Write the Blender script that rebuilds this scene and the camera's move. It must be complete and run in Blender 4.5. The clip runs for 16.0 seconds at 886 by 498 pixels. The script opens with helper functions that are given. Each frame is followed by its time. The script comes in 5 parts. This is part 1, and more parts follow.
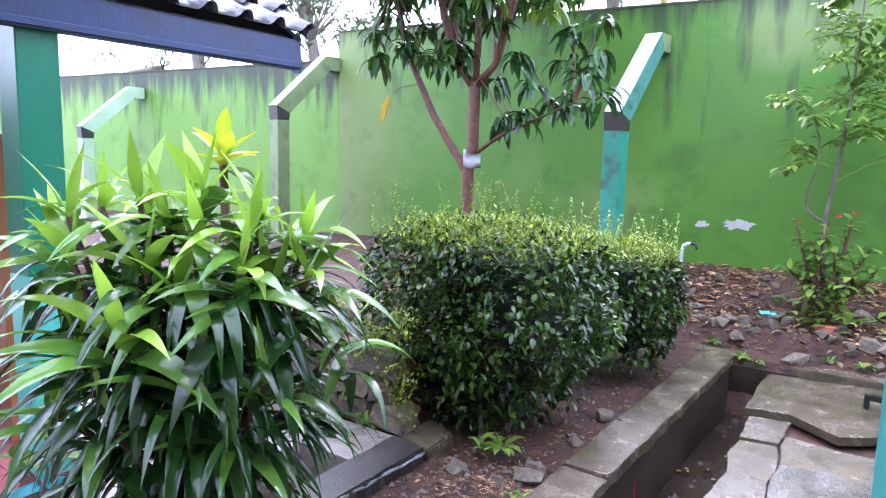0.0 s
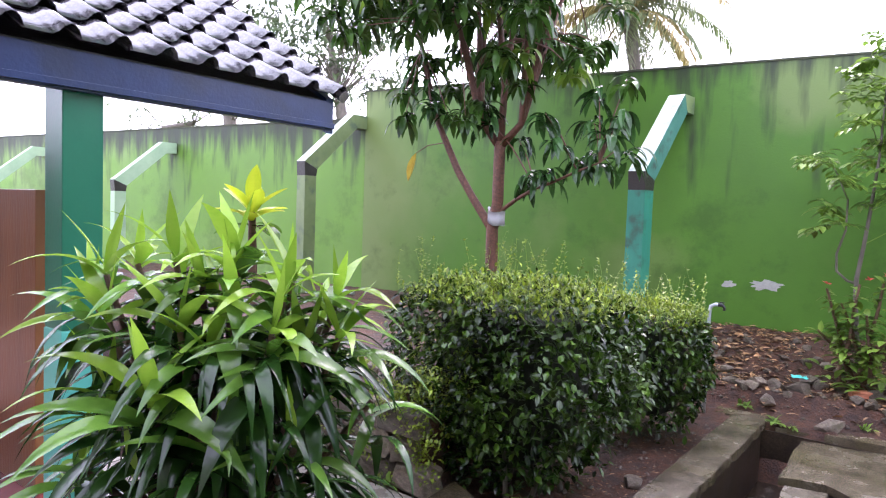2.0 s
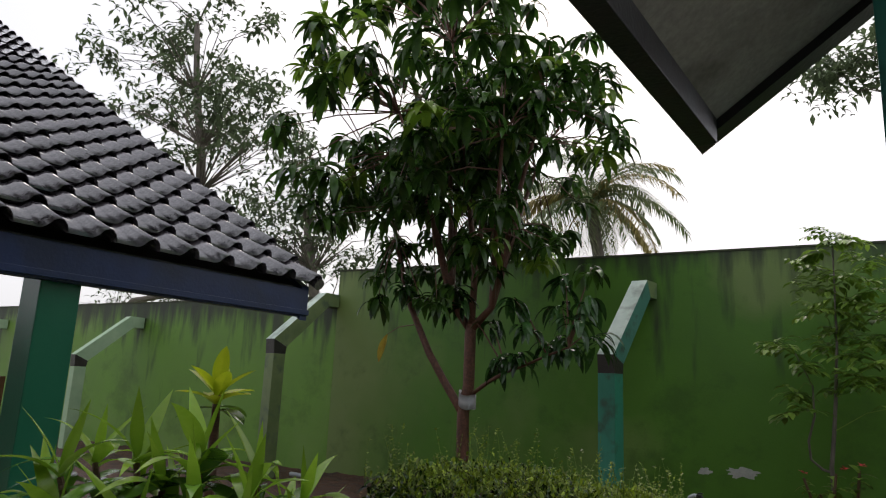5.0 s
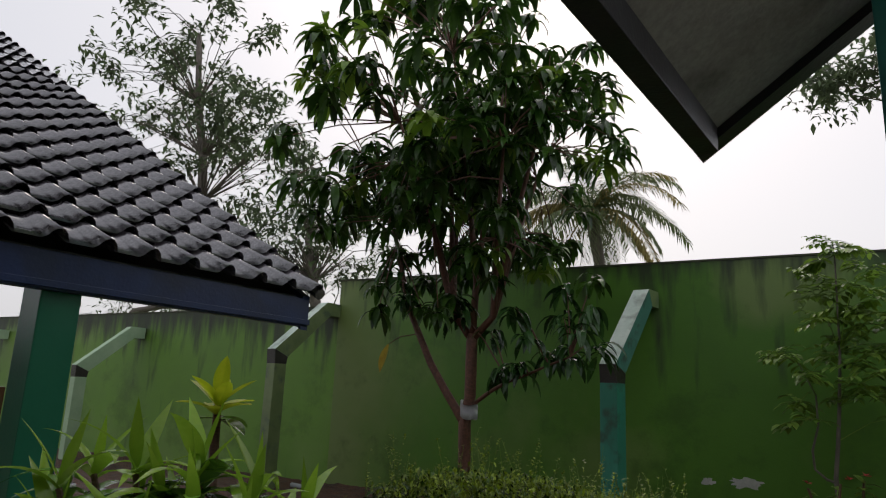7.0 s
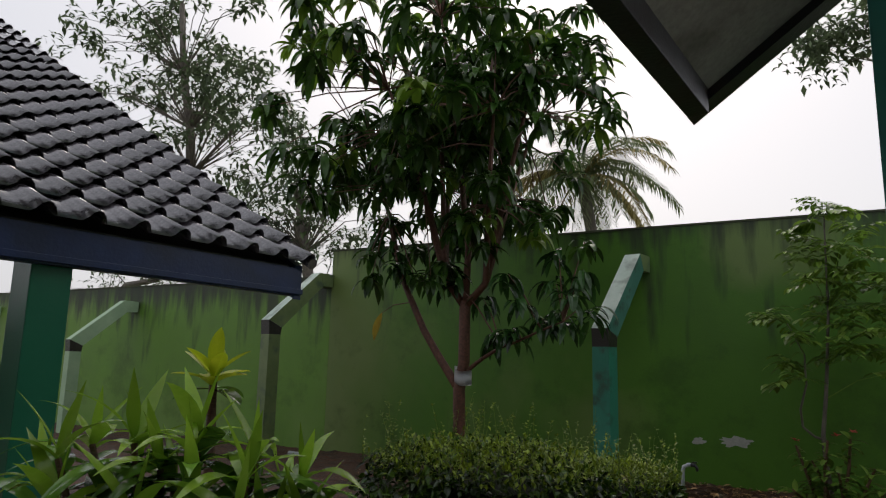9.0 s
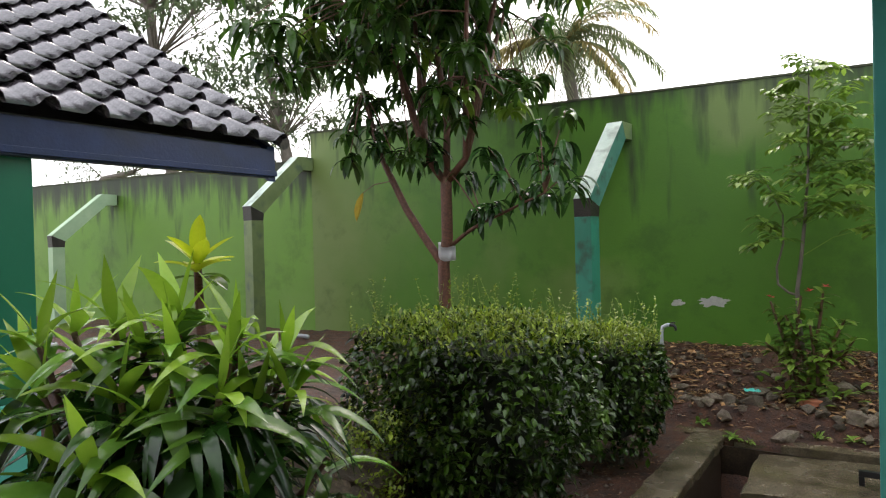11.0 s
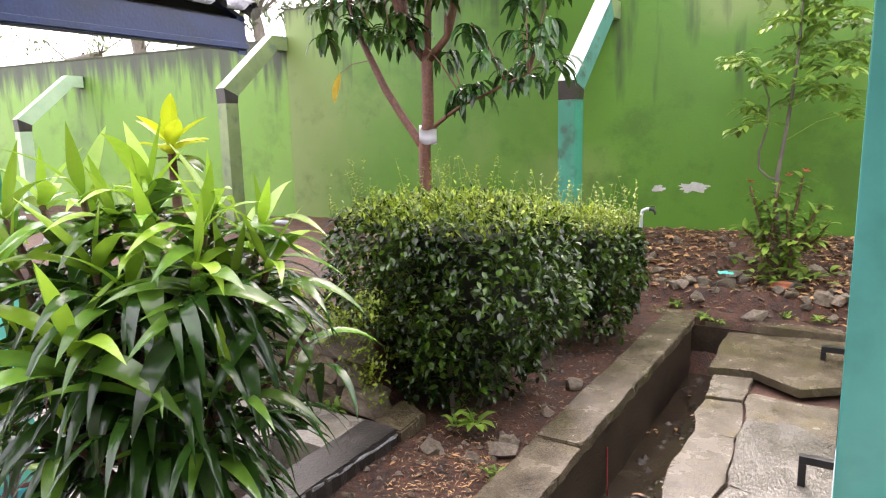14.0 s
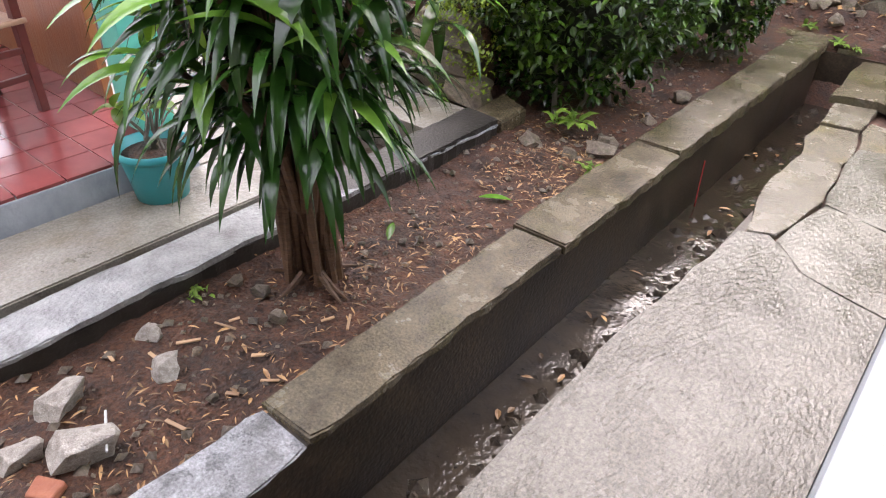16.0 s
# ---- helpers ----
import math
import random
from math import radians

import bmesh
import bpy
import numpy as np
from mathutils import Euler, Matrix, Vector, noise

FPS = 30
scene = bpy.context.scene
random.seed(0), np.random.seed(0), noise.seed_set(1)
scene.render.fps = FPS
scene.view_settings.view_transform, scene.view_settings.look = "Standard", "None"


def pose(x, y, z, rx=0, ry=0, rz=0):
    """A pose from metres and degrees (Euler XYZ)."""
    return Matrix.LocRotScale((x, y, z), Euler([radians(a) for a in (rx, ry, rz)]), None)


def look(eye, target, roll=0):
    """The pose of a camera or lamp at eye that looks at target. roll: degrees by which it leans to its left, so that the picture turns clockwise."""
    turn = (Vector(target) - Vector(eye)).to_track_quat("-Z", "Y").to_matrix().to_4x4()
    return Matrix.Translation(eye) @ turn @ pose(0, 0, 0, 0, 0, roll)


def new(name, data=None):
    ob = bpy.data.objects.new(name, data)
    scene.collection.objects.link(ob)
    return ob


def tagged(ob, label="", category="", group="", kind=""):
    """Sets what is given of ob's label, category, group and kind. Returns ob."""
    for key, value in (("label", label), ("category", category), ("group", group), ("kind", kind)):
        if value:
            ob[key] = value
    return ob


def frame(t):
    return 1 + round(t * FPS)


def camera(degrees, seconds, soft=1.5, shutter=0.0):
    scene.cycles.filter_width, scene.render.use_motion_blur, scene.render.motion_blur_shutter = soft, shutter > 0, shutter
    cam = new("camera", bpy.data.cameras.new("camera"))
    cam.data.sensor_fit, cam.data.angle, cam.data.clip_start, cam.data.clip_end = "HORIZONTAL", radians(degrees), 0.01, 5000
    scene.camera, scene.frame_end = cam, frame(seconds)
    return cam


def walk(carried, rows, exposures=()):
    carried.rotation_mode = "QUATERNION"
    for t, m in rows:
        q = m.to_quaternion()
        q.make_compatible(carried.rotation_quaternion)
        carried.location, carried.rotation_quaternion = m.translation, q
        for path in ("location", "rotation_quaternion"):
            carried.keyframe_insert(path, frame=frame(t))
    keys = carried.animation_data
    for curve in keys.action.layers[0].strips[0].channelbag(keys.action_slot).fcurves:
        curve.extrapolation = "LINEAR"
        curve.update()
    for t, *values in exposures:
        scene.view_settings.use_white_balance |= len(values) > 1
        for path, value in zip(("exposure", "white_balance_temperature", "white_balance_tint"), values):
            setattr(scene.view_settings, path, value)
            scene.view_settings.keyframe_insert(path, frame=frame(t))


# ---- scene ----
cam = camera(66.8, 16.0, soft=1.15)
PATH = [
    (0, (1.212, -0.594, 1.647), (0.064, 1.02, 1.373), 1.5),
    (0.5, (1.22, -0.621, 1.666), (0.069, 1.002, 1.462), 1.4),
    (1, (1.196, -0.609, 1.674), (0.033, 1.009, 1.505), 1.7),
    (1.5, (1.198, -0.592, 1.673), (0.011, 1.01, 1.527), 2.0),
    (2, (1.188, -0.618, 1.674), (-0.023, 0.97, 1.557), 2.1),
    (2.5, (1.191, -0.625, 1.681), (-0.049, 0.938, 1.549), 2.3),
    (3, (1.189, -0.63, 1.677), (-0.027, 0.955, 1.59), 2.3),
    (3.5, (1.19, -0.618, 1.692), (0.03, 1.009, 1.759), 3.0),
    (4, (1.188, -0.638, 1.711), (0.016, 0.96, 1.983), 3.5),
    (4.5, (1.193, -0.684, 1.716), (0.035, 0.908, 2.071), 3.5),
    (5, (1.202, -0.666, 1.753), (0.067, 0.933, 2.15), 2.6),
    (5.2, (1.195, -0.661, 1.752), (0.061, 0.935, 2.159), 2.5),
    (7.3, (1.2, -0.66, 1.752), (0.065, 0.931, 2.177), 2.5),
    (7.5, (1.2, -0.66, 1.752), (0.079, 0.947, 2.153), 2.0),
    (8, (1.2, -0.66, 1.752), (0.073, 0.949, 2.126), 1.7),
    (8.2, (1.2, -0.66, 1.75), (0.072, 0.95, 2.122), 1.7),
    (10.3, (1.198, -0.633, 1.734), (0.076, 1.018, 1.859), -0.5),
    (10.5, (1.186, -0.618, 1.732), (0.057, 1.031, 1.803), -0.7),
    (11, (1.194, -0.592, 1.717), (0.093, 1.077, 1.697), -1.4),
    (11.5, (1.201, -0.57, 1.704), (0.081, 1.086, 1.632), -1.6),
    (12, (1.204, -0.555, 1.693), (0.124, 1.122, 1.547), -2.0),
    (12.5, (1.199, -0.551, 1.686), (0.131, 1.126, 1.473), -1.8),
    (13, (1.188, -0.546, 1.678), (0.135, 1.134, 1.417), -1.4),
    (13.5, (1.179, -0.555, 1.666), (0.131, 1.121, 1.357), -1.2),
    (14, (1.174, -0.556, 1.656), (0.129, 1.114, 1.311), -1.2),
    (14.5, (1.18, -0.541, 1.634), (0.154, 1.126, 1.222), -1.2),
    (14.8, (1.17, -0.542, 1.62), (0.171, 1.106, 1.086), -1.4),
    (15, (1.15, -0.562, 1.611), (0.171, 1.044, 0.931), -0.4),
    (15.5, (1.116, -0.622, 1.542), (0.098, 0.833, 0.623), 0.7),
    (16, (1.114, -0.675, 1.505), (0.059, 0.617, 0.4), 1.9),
]
EXPOSURES = [(0.0, 1.28, 5250, 30), (1.5, 0.85, 5650, 30), (3.0, 0.78, 5950, 34), (3.5, 0.35, 6000, 22), (4.2, -0.85, 6500, 14), (5.0, -1.5, 6500, 14), (8.2, -1.88, 6500, 14),
             (10.3, -1.3, 6500, 12), (11.0, -0.3, 6550, 14), (12.0, 0.45, 6700, 14), (14.0, 1.05, 6650, 24), (15.0, 1.1, 6500, 21), (16.0, 1.15, 6400, 22)]
walk(cam, [(t, look(eye, target, roll)) for t, eye, target, roll in PATH], EXPOSURES)

# ---- light ----
world = bpy.data.worlds.new("overcast_sky")
scene.world = world
world.use_nodes = True
wn, wl = world.node_tree.nodes, world.node_tree.links
sky = wn.new("ShaderNodeTexSky")
sky.sky_type, sky.sun_disc = "NISHITA", False
sky.sun_elevation, sky.sun_rotation = radians(46), radians(-25)
sky.dust_density, sky.air_density, sky.ozone_density = 7.0, 1.0, 1.0
cloud = wn.new("ShaderNodeMix")
cloud.data_type = "RGBA"
cloud.inputs["Factor"].default_value = 0.67
cloud.inputs["B"].default_value = (10.4, 10.7, 11.0, 1)
wl.new(sky.outputs["Color"], cloud.inputs["A"])
wl.new(cloud.outputs["Result"], wn["Background"].inputs["Color"])
wn["Background"].inputs["Strength"].default_value = 0.315
sun_data = bpy.data.lights.new("sun", "SUN")
sun_data.energy, sun_data.angle, sun_data.color = 1.3, radians(25), (1.0, 0.97, 0.92)
sun = new("sun", sun_data)
sun.matrix_world = look((0, 0, 20), (3.0, -6.5, 12.6))


# ---- materials ----
def material(name, dark, light, scale=6.0, rough=0.55, bump=0.25, grain=60.0, patch=None, patch_scale=1.5, patch_amount=0.5, vary=0.0,
             metallic=0.0, rough_var=0.15, island=False, translucent=0.0, stretch=(1, 1, 1), coat=0.0, relief=0.01, speck=0.0, speck_scale=85.0):
    m = bpy.data.materials.new(name)
    m.use_nodes = True
    n, l = m.node_tree.nodes, m.node_tree.links
    b = n["Principled BSDF"]
    co = n.new("ShaderNodeTexCoord")
    mp = n.new("ShaderNodeMapping")
    mp.inputs["Scale"].default_value = stretch
    l.new(co.outputs["Object"], mp.inputs["Vector"])
    big = n.new("ShaderNodeTexNoise")
    big.inputs["Scale"].default_value, big.inputs["Detail"].default_value, big.inputs["Roughness"].default_value = scale, 6, 0.62
    l.new(mp.outputs["Vector"], big.inputs["Vector"])
    ramp = n.new("ShaderNodeMapRange")
    ramp.inputs["From Min"].default_value, ramp.inputs["From Max"].default_value = 0.3, 0.7
    l.new(big.outputs["Fac"], ramp.inputs["Value"])
    mix = n.new("ShaderNodeMix")
    mix.data_type = "RGBA"
    mix.inputs["A"].default_value, mix.inputs["B"].default_value = (*dark, 1), (*light, 1)
    l.new(ramp.outputs["Result"], mix.inputs["Factor"])
    colour = mix.outputs["Result"]
    if patch:
        pn = n.new("ShaderNodeTexNoise")
        pn.inputs["Scale"].default_value, pn.inputs["Detail"].default_value = patch_scale, 8
        l.new(co.outputs["Object"], pn.inputs["Vector"])
        pr = n.new("ShaderNodeMapRange")
        pr.inputs["From Min"].default_value, pr.inputs["From Max"].default_value = 0.52, 0.66
        pr.inputs["To Max"].default_value = patch_amount
        l.new(pn.outputs["Fac"], pr.inputs["Value"])
        pm = n.new("ShaderNodeMix")
        pm.data_type = "RGBA"
        pm.inputs["B"].default_value = (*patch, 1)
        l.new(colour, pm.inputs["A"])
        l.new(pr.outputs["Result"], pm.inputs["Factor"])
        colour = pm.outputs["Result"]
    if vary:
        hs = n.new("ShaderNodeHueSaturation")
        rnd = n.new("ShaderNodeNewGeometry") if island else n.new("ShaderNodeObjectInfo")
        vr = n.new("ShaderNodeMapRange")
        vr.inputs["To Min"].default_value, vr.inputs["To Max"].default_value = 1 - vary, 1 + vary
        l.new(rnd.outputs["Random Per Island" if island else "Random"], vr.inputs["Value"])
        l.new(vr.outputs["Result"], hs.inputs["Value"])
        l.new(colour, hs.inputs["Color"])
        colour = hs.outputs["Color"]
    if speck:
        sn = n.new("ShaderNodeTexNoise")
        sn.inputs["Scale"].default_value, sn.inputs["Detail"].default_value, sn.inputs["Roughness"].default_value = speck_scale, 4, 0.75
        l.new(co.outputs["Object"], sn.inputs["Vector"])
        sr = n.new("ShaderNodeMapRange")
        sr.inputs["From Min"].default_value, sr.inputs["From Max"].default_value = 0.34, 0.66
        sr.inputs["To Min"].default_value, sr.inputs["To Max"].default_value = 1 - speck, 1 + speck
        l.new(sn.outputs["Fac"], sr.inputs["Value"])
        sh = n.new("ShaderNodeHueSaturation")
        l.new(sr.outputs["Result"], sh.inputs["Value"])
        l.new(colour, sh.inputs["Color"])
        colour = sh.outputs["Color"]
    l.new(colour, b.inputs["Base Color"])
    fine = n.new("ShaderNodeTexNoise")
    fine.inputs["Scale"].default_value, fine.inputs["Detail"].default_value = grain, 5
    l.new(mp.outputs["Vector"], fine.inputs["Vector"])
    rr = n.new("ShaderNodeMapRange")
    rr.inputs["To Min"].default_value, rr.inputs["To Max"].default_value = max(0.04, rough - rough_var), min(1, rough + rough_var)
    l.new(big.outputs["Fac"], rr.inputs["Value"])
    l.new(rr.outputs["Result"], b.inputs["Roughness"])
    if bump:
        bp = n.new("ShaderNodeBump")
        bp.inputs["Strength"].default_value, bp.inputs["Distance"].default_value = bump, relief
        l.new(fine.outputs["Fac"], bp.inputs["Height"])
        l.new(bp.outputs["Normal"], b.inputs["Normal"])
    b.inputs["Metallic"].default_value = metallic
    b.inputs["Coat Weight"].default_value = coat
    b.inputs["Coat Roughness"].default_value = 0.12
    if translucent:
        tr = n.new("ShaderNodeBsdfTranslucent")
        l.new(colour, tr.inputs["Color"])
        ms = n.new("ShaderNodeMixShader")
        ms.inputs["Fac"].default_value = translucent
        l.new(b.outputs["BSDF"], ms.inputs[1])
        l.new(tr.outputs["BSDF"], ms.inputs[2])
        l.new(ms.outputs["Shader"], n["Material Output"].inputs["Surface"])
    return m


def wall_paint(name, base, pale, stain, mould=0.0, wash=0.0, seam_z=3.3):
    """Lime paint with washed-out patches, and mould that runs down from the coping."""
    m = material(name, base, tuple(c * 1.25 for c in base), scale=1.1, rough=0.5, bump=0.15, grain=45, patch=pale, patch_scale=0.45, patch_amount=0.75)
    n, l = m.node_tree.nodes, m.node_tree.links
    b = n["Principled BSDF"]
    colour = b.inputs["Base Color"].links[0].from_socket
    co = n.new("ShaderNodeTexCoord")
    if wash:
        wx = n.new("ShaderNodeSeparateXYZ")
        l.new(co.outputs["Object"], wx.inputs["Vector"])
        wz = n.new("ShaderNodeTexNoise")
        wz.inputs["Scale"].default_value, wz.inputs["Detail"].default_value = 0.9, 7
        l.new(co.outputs["Object"], wz.inputs["Vector"])
        wa = n.new("ShaderNodeMath")
        wa.operation = "MULTIPLY_ADD"
        wa.inputs[1].default_value = 3.2
        l.new(wz.outputs["Fac"], wa.inputs[0])
        l.new(wx.outputs["X"], wa.inputs[2])
        wr = n.new("ShaderNodeMapRange")
        wr.inputs["From Min"].default_value, wr.inputs["From Max"].default_value = -4.2, -2.6
        wr.inputs["To Min"].default_value, wr.inputs["To Max"].default_value = wash, 0.0
        l.new(wa.outputs["Value"], wr.inputs["Value"])
        wm = n.new("ShaderNodeMix")
        wm.data_type = "RGBA"
        wm.inputs["B"].default_value = (*pale, 1)
        l.new(colour, wm.inputs["A"])
        l.new(wr.outputs["Result"], wm.inputs["Factor"])
        colour = wm.outputs["Result"]
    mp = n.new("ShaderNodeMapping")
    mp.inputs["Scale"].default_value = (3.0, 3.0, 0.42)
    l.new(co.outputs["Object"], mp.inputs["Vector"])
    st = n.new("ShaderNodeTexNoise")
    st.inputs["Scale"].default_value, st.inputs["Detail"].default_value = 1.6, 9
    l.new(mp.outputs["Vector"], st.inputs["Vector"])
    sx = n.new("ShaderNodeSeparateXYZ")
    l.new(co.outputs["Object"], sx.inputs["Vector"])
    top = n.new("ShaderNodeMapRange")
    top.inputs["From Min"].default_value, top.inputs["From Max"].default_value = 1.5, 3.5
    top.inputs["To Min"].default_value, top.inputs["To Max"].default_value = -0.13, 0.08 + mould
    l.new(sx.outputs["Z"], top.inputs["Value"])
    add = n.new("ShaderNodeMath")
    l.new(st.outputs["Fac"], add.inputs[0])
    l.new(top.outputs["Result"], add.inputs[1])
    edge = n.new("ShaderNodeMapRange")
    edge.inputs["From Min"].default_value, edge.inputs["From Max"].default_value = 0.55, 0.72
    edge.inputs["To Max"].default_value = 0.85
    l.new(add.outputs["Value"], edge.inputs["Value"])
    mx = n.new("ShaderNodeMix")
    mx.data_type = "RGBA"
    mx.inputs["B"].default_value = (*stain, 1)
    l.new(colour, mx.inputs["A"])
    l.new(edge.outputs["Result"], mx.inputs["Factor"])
    # damp blotches, and a thin black seam of mould under the coping
    bl = n.new("ShaderNodeTexNoise")
    bl.inputs["Scale"].default_value, bl.inputs["Detail"].default_value, bl.inputs["Roughness"].default_value = 1.15, 10, 0.7
    l.new(co.outputs["Object"], bl.inputs["Vector"])
    br = n.new("ShaderNodeMapRange")
    br.inputs["From Min"].default_value, br.inputs["From Max"].default_value = 0.54, 0.66
    br.inputs["To Max"].default_value = 0.42
    l.new(bl.outputs["Fac"], br.inputs["Value"])
    m2 = n.new("ShaderNodeMix")
    m2.data_type = "RGBA"
    m2.inputs["B"].default_value = (*[c * 0.34 for c in base], 1)
    l.new(mx.outputs["Result"], m2.inputs["A"])
    l.new(br.outputs["Result"], m2.inputs["Factor"])
    mp2 = n.new("ShaderNodeMapping")
    mp2.inputs["Scale"].default_value = (9.0, 9.0, 0.8)
    l.new(co.outputs["Object"], mp2.inputs["Vector"])
    dr = n.new("ShaderNodeTexNoise")
    dr.inputs["Scale"].default_value, dr.inputs["Detail"].default_value = 1.4, 6
    l.new(mp2.outputs["Vector"], dr.inputs["Vector"])
    sum2 = n.new("ShaderNodeMath")
    sum2.operation = "MULTIPLY_ADD"
    sum2.inputs[1].default_value = 0.85
    l.new(dr.outputs["Fac"], sum2.inputs[0])
    l.new(sx.outputs["Z"], sum2.inputs[2])
    seam = n.new("ShaderNodeMapRange")
    seam.inputs["From Min"].default_value, seam.inputs["From Max"].default_value = seam_z + 0.27, seam_z + 0.62
    seam.inputs["To Max"].default_value = 0.85
    l.new(sum2.outputs["Value"], seam.inputs["Value"])
    m3 = n.new("ShaderNodeMix")
    m3.data_type = "RGBA"
    m3.inputs["B"].default_value = (*stain, 1)
    l.new(m2.outputs["Result"], m3.inputs["A"])
    l.new(seam.outputs["Result"], m3.inputs["Factor"])
    l.new(m3.outputs["Result"], b.inputs["Base Color"])
    return m


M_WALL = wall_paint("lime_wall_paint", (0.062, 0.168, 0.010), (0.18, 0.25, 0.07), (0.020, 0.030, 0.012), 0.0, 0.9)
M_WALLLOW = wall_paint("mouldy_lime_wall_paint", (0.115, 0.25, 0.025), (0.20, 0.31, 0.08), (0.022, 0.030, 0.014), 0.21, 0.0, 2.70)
M_COPING = material("mossy_coping", (0.03, 0.035, 0.02), (0.09, 0.10, 0.05), rough=0.8)
M_CHIP = material("bare_plaster", (0.36, 0.37, 0.33), (0.5, 0.5, 0.46), scale=20, rough=0.8)
M_TURQ = material("turquoise_paint", (0.028, 0.22, 0.145), (0.05, 0.30, 0.20), scale=3, rough=0.4, bump=0.12, patch=(0.05, 0.075, 0.05), patch_scale=5, patch_amount=0.75, stretch=(1, 1, 0.35))
M_PILLAR = material("sea_green_paint", (0.05, 0.30, 0.27), (0.07, 0.37, 0.33), scale=2, rough=0.32, bump=0.06, patch=(0.04, 0.22, 0.19), patch_scale=5, patch_amount=0.4)
M_PILLARG = material("roof_shaded_emerald_paint", (0.010, 0.13, 0.068), (0.018, 0.17, 0.09), scale=2, rough=0.32, bump=0.06)
M_BRACE = material("lit_weathered_white_paint", (0.42, 0.55, 0.45), (0.66, 0.76, 0.66), scale=3, rough=0.5, patch=(0.14, 0.17, 0.13), patch_scale=5, patch_amount=0.6)
M_FASCIA = material("navy_paint", (0.008, 0.020, 0.075), (0.016, 0.036, 0.115), scale=5, rough=0.35, bump=0.1, patch=(0.012, 0.018, 0.03), patch_scale=3)
M_TILE = material("wet_dark_roof_tile", (0.070, 0.064, 0.074), (0.155, 0.140, 0.158), scale=9, rough=0.2, bump=0.25, grain=70, vary=0.3, patch=(0.10, 0.07, 0.06), patch_scale=5, patch_amount=0.35, rough_var=0.08, coat=1.0, speck=0.25, speck_scale=70)
M_DARKBOARD = material("damp_dark_board", (0.010, 0.010, 0.014), (0.030, 0.026, 0.030), scale=6, rough=0.4, bump=0.2, patch=(0.03, 0.014, 0.012), patch_scale=3)
M_LOWER = material("mint_turquoise_paint", (0.09, 0.44, 0.34), (0.12, 0.52, 0.41), scale=3, rough=0.35, bump=0.1)
M_SOFFIT = material("grey_soffit_board", (0.27, 0.27, 0.25), (0.36, 0.36, 0.33), scale=3, rough=0.8, patch=(0.10, 0.10, 0.08), patch_scale=2.2, patch_amount=0.6, speck=0.15, speck_scale=30)
M_CONC = material("wet_concrete", (0.070, 0.056, 0.036), (0.18, 0.155, 0.115), scale=5, rough=0.25, bump=0.6, grain=110, patch=(0.13, 0.105, 0.045), patch_scale=3, patch_amount=0.6, vary=0.18, rough_var=0.16, relief=0.007, speck=0.42, speck_scale=95)
M_CONC_ROUGH = material("broomed_wet_concrete", (0.062, 0.055, 0.041), (0.18, 0.165, 0.138), scale=4, rough=0.27, bump=0.9, grain=70, patch=(0.045, 0.038, 0.027), patch_scale=1.8, patch_amount=0.7, vary=0.12, stretch=(1, 0.5, 1), rough_var=0.2, relief=0.009, speck=0.5, speck_scale=105)
M_MOSSY = material("mossy_kerb_concrete", (0.045, 0.033, 0.018), (0.17, 0.138, 0.088), scale=4, rough=0.25, bump=0.7, grain=110, patch=(0.085, 0.072, 0.025), patch_scale=2.4, patch_amount=0.65, vary=0.15, rough_var=0.15, relief=0.008, speck=0.42, speck_scale=90)
M_WHITEK = material("whitewash_and_glare_kerb", (0.11, 0.11, 0.11), (0.40, 0.40, 0.41), scale=6, rough=0.28, bump=0.9, grain=45, patch=(0.06, 0.056, 0.05), patch_scale=4, patch_amount=0.75, relief=0.016, speck=0.4, speck_scale=95)
M_BLACKK = material("dark_damp_render", (0.018, 0.016, 0.014), (0.05, 0.042, 0.035), scale=5, rough=0.4, bump=0.5)
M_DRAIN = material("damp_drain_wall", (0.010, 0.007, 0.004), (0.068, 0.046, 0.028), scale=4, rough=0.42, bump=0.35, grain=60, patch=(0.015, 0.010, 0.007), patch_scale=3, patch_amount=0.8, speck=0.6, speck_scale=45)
M_WATER = material("muddy_drain_water", (0.022, 0.015, 0.010), (0.05, 0.036, 0.022), scale=4, rough=0.06, bump=0.4, grain=34, rough_var=0.03)
M_SOIL = material("wet_brown_soil", (0.024, 0.0095, 0.0046), (0.112, 0.045, 0.021), scale=9, rough=0.68, bump=1.0, grain=70, patch=(0.020, 0.010, 0.006), patch_scale=2, patch_amount=0.6, rough_var=0.25, relief=0.02, speck=0.55, speck_scale=60)
M_LITTER = material("dead_leaves", (0.12, 0.052, 0.022), (0.46, 0.28, 0.12), scale=9, rough=0.4, bump=0.1, vary=0.7, island=True)
M_STONE = material("rubble_stone", (0.075, 0.054, 0.036), (0.25, 0.20, 0.145), scale=6, rough=0.5, bump=0.8, grain=45, patch=(0.075, 0.075, 0.03), patch_scale=5, patch_amount=0.6, vary=0.4, speck=0.4, speck_scale=50)
M_BRICK = material("broken_red_brick", (0.30, 0.09, 0.045), (0.45, 0.17, 0.09), scale=9, rough=0.7, bump=0.6, vary=0.2)
M_REDTILE = material("glazed_red_floor_tile", (0.19, 0.040, 0.040), (0.27, 0.065, 0.062), scale=4, rough=0.16, bump=0.05, vary=0.15, rough_var=0.08)
M_GROUT = material("grey_pink_grout", (0.36, 0.22, 0.20), (0.45, 0.30, 0.27), rough=0.7)
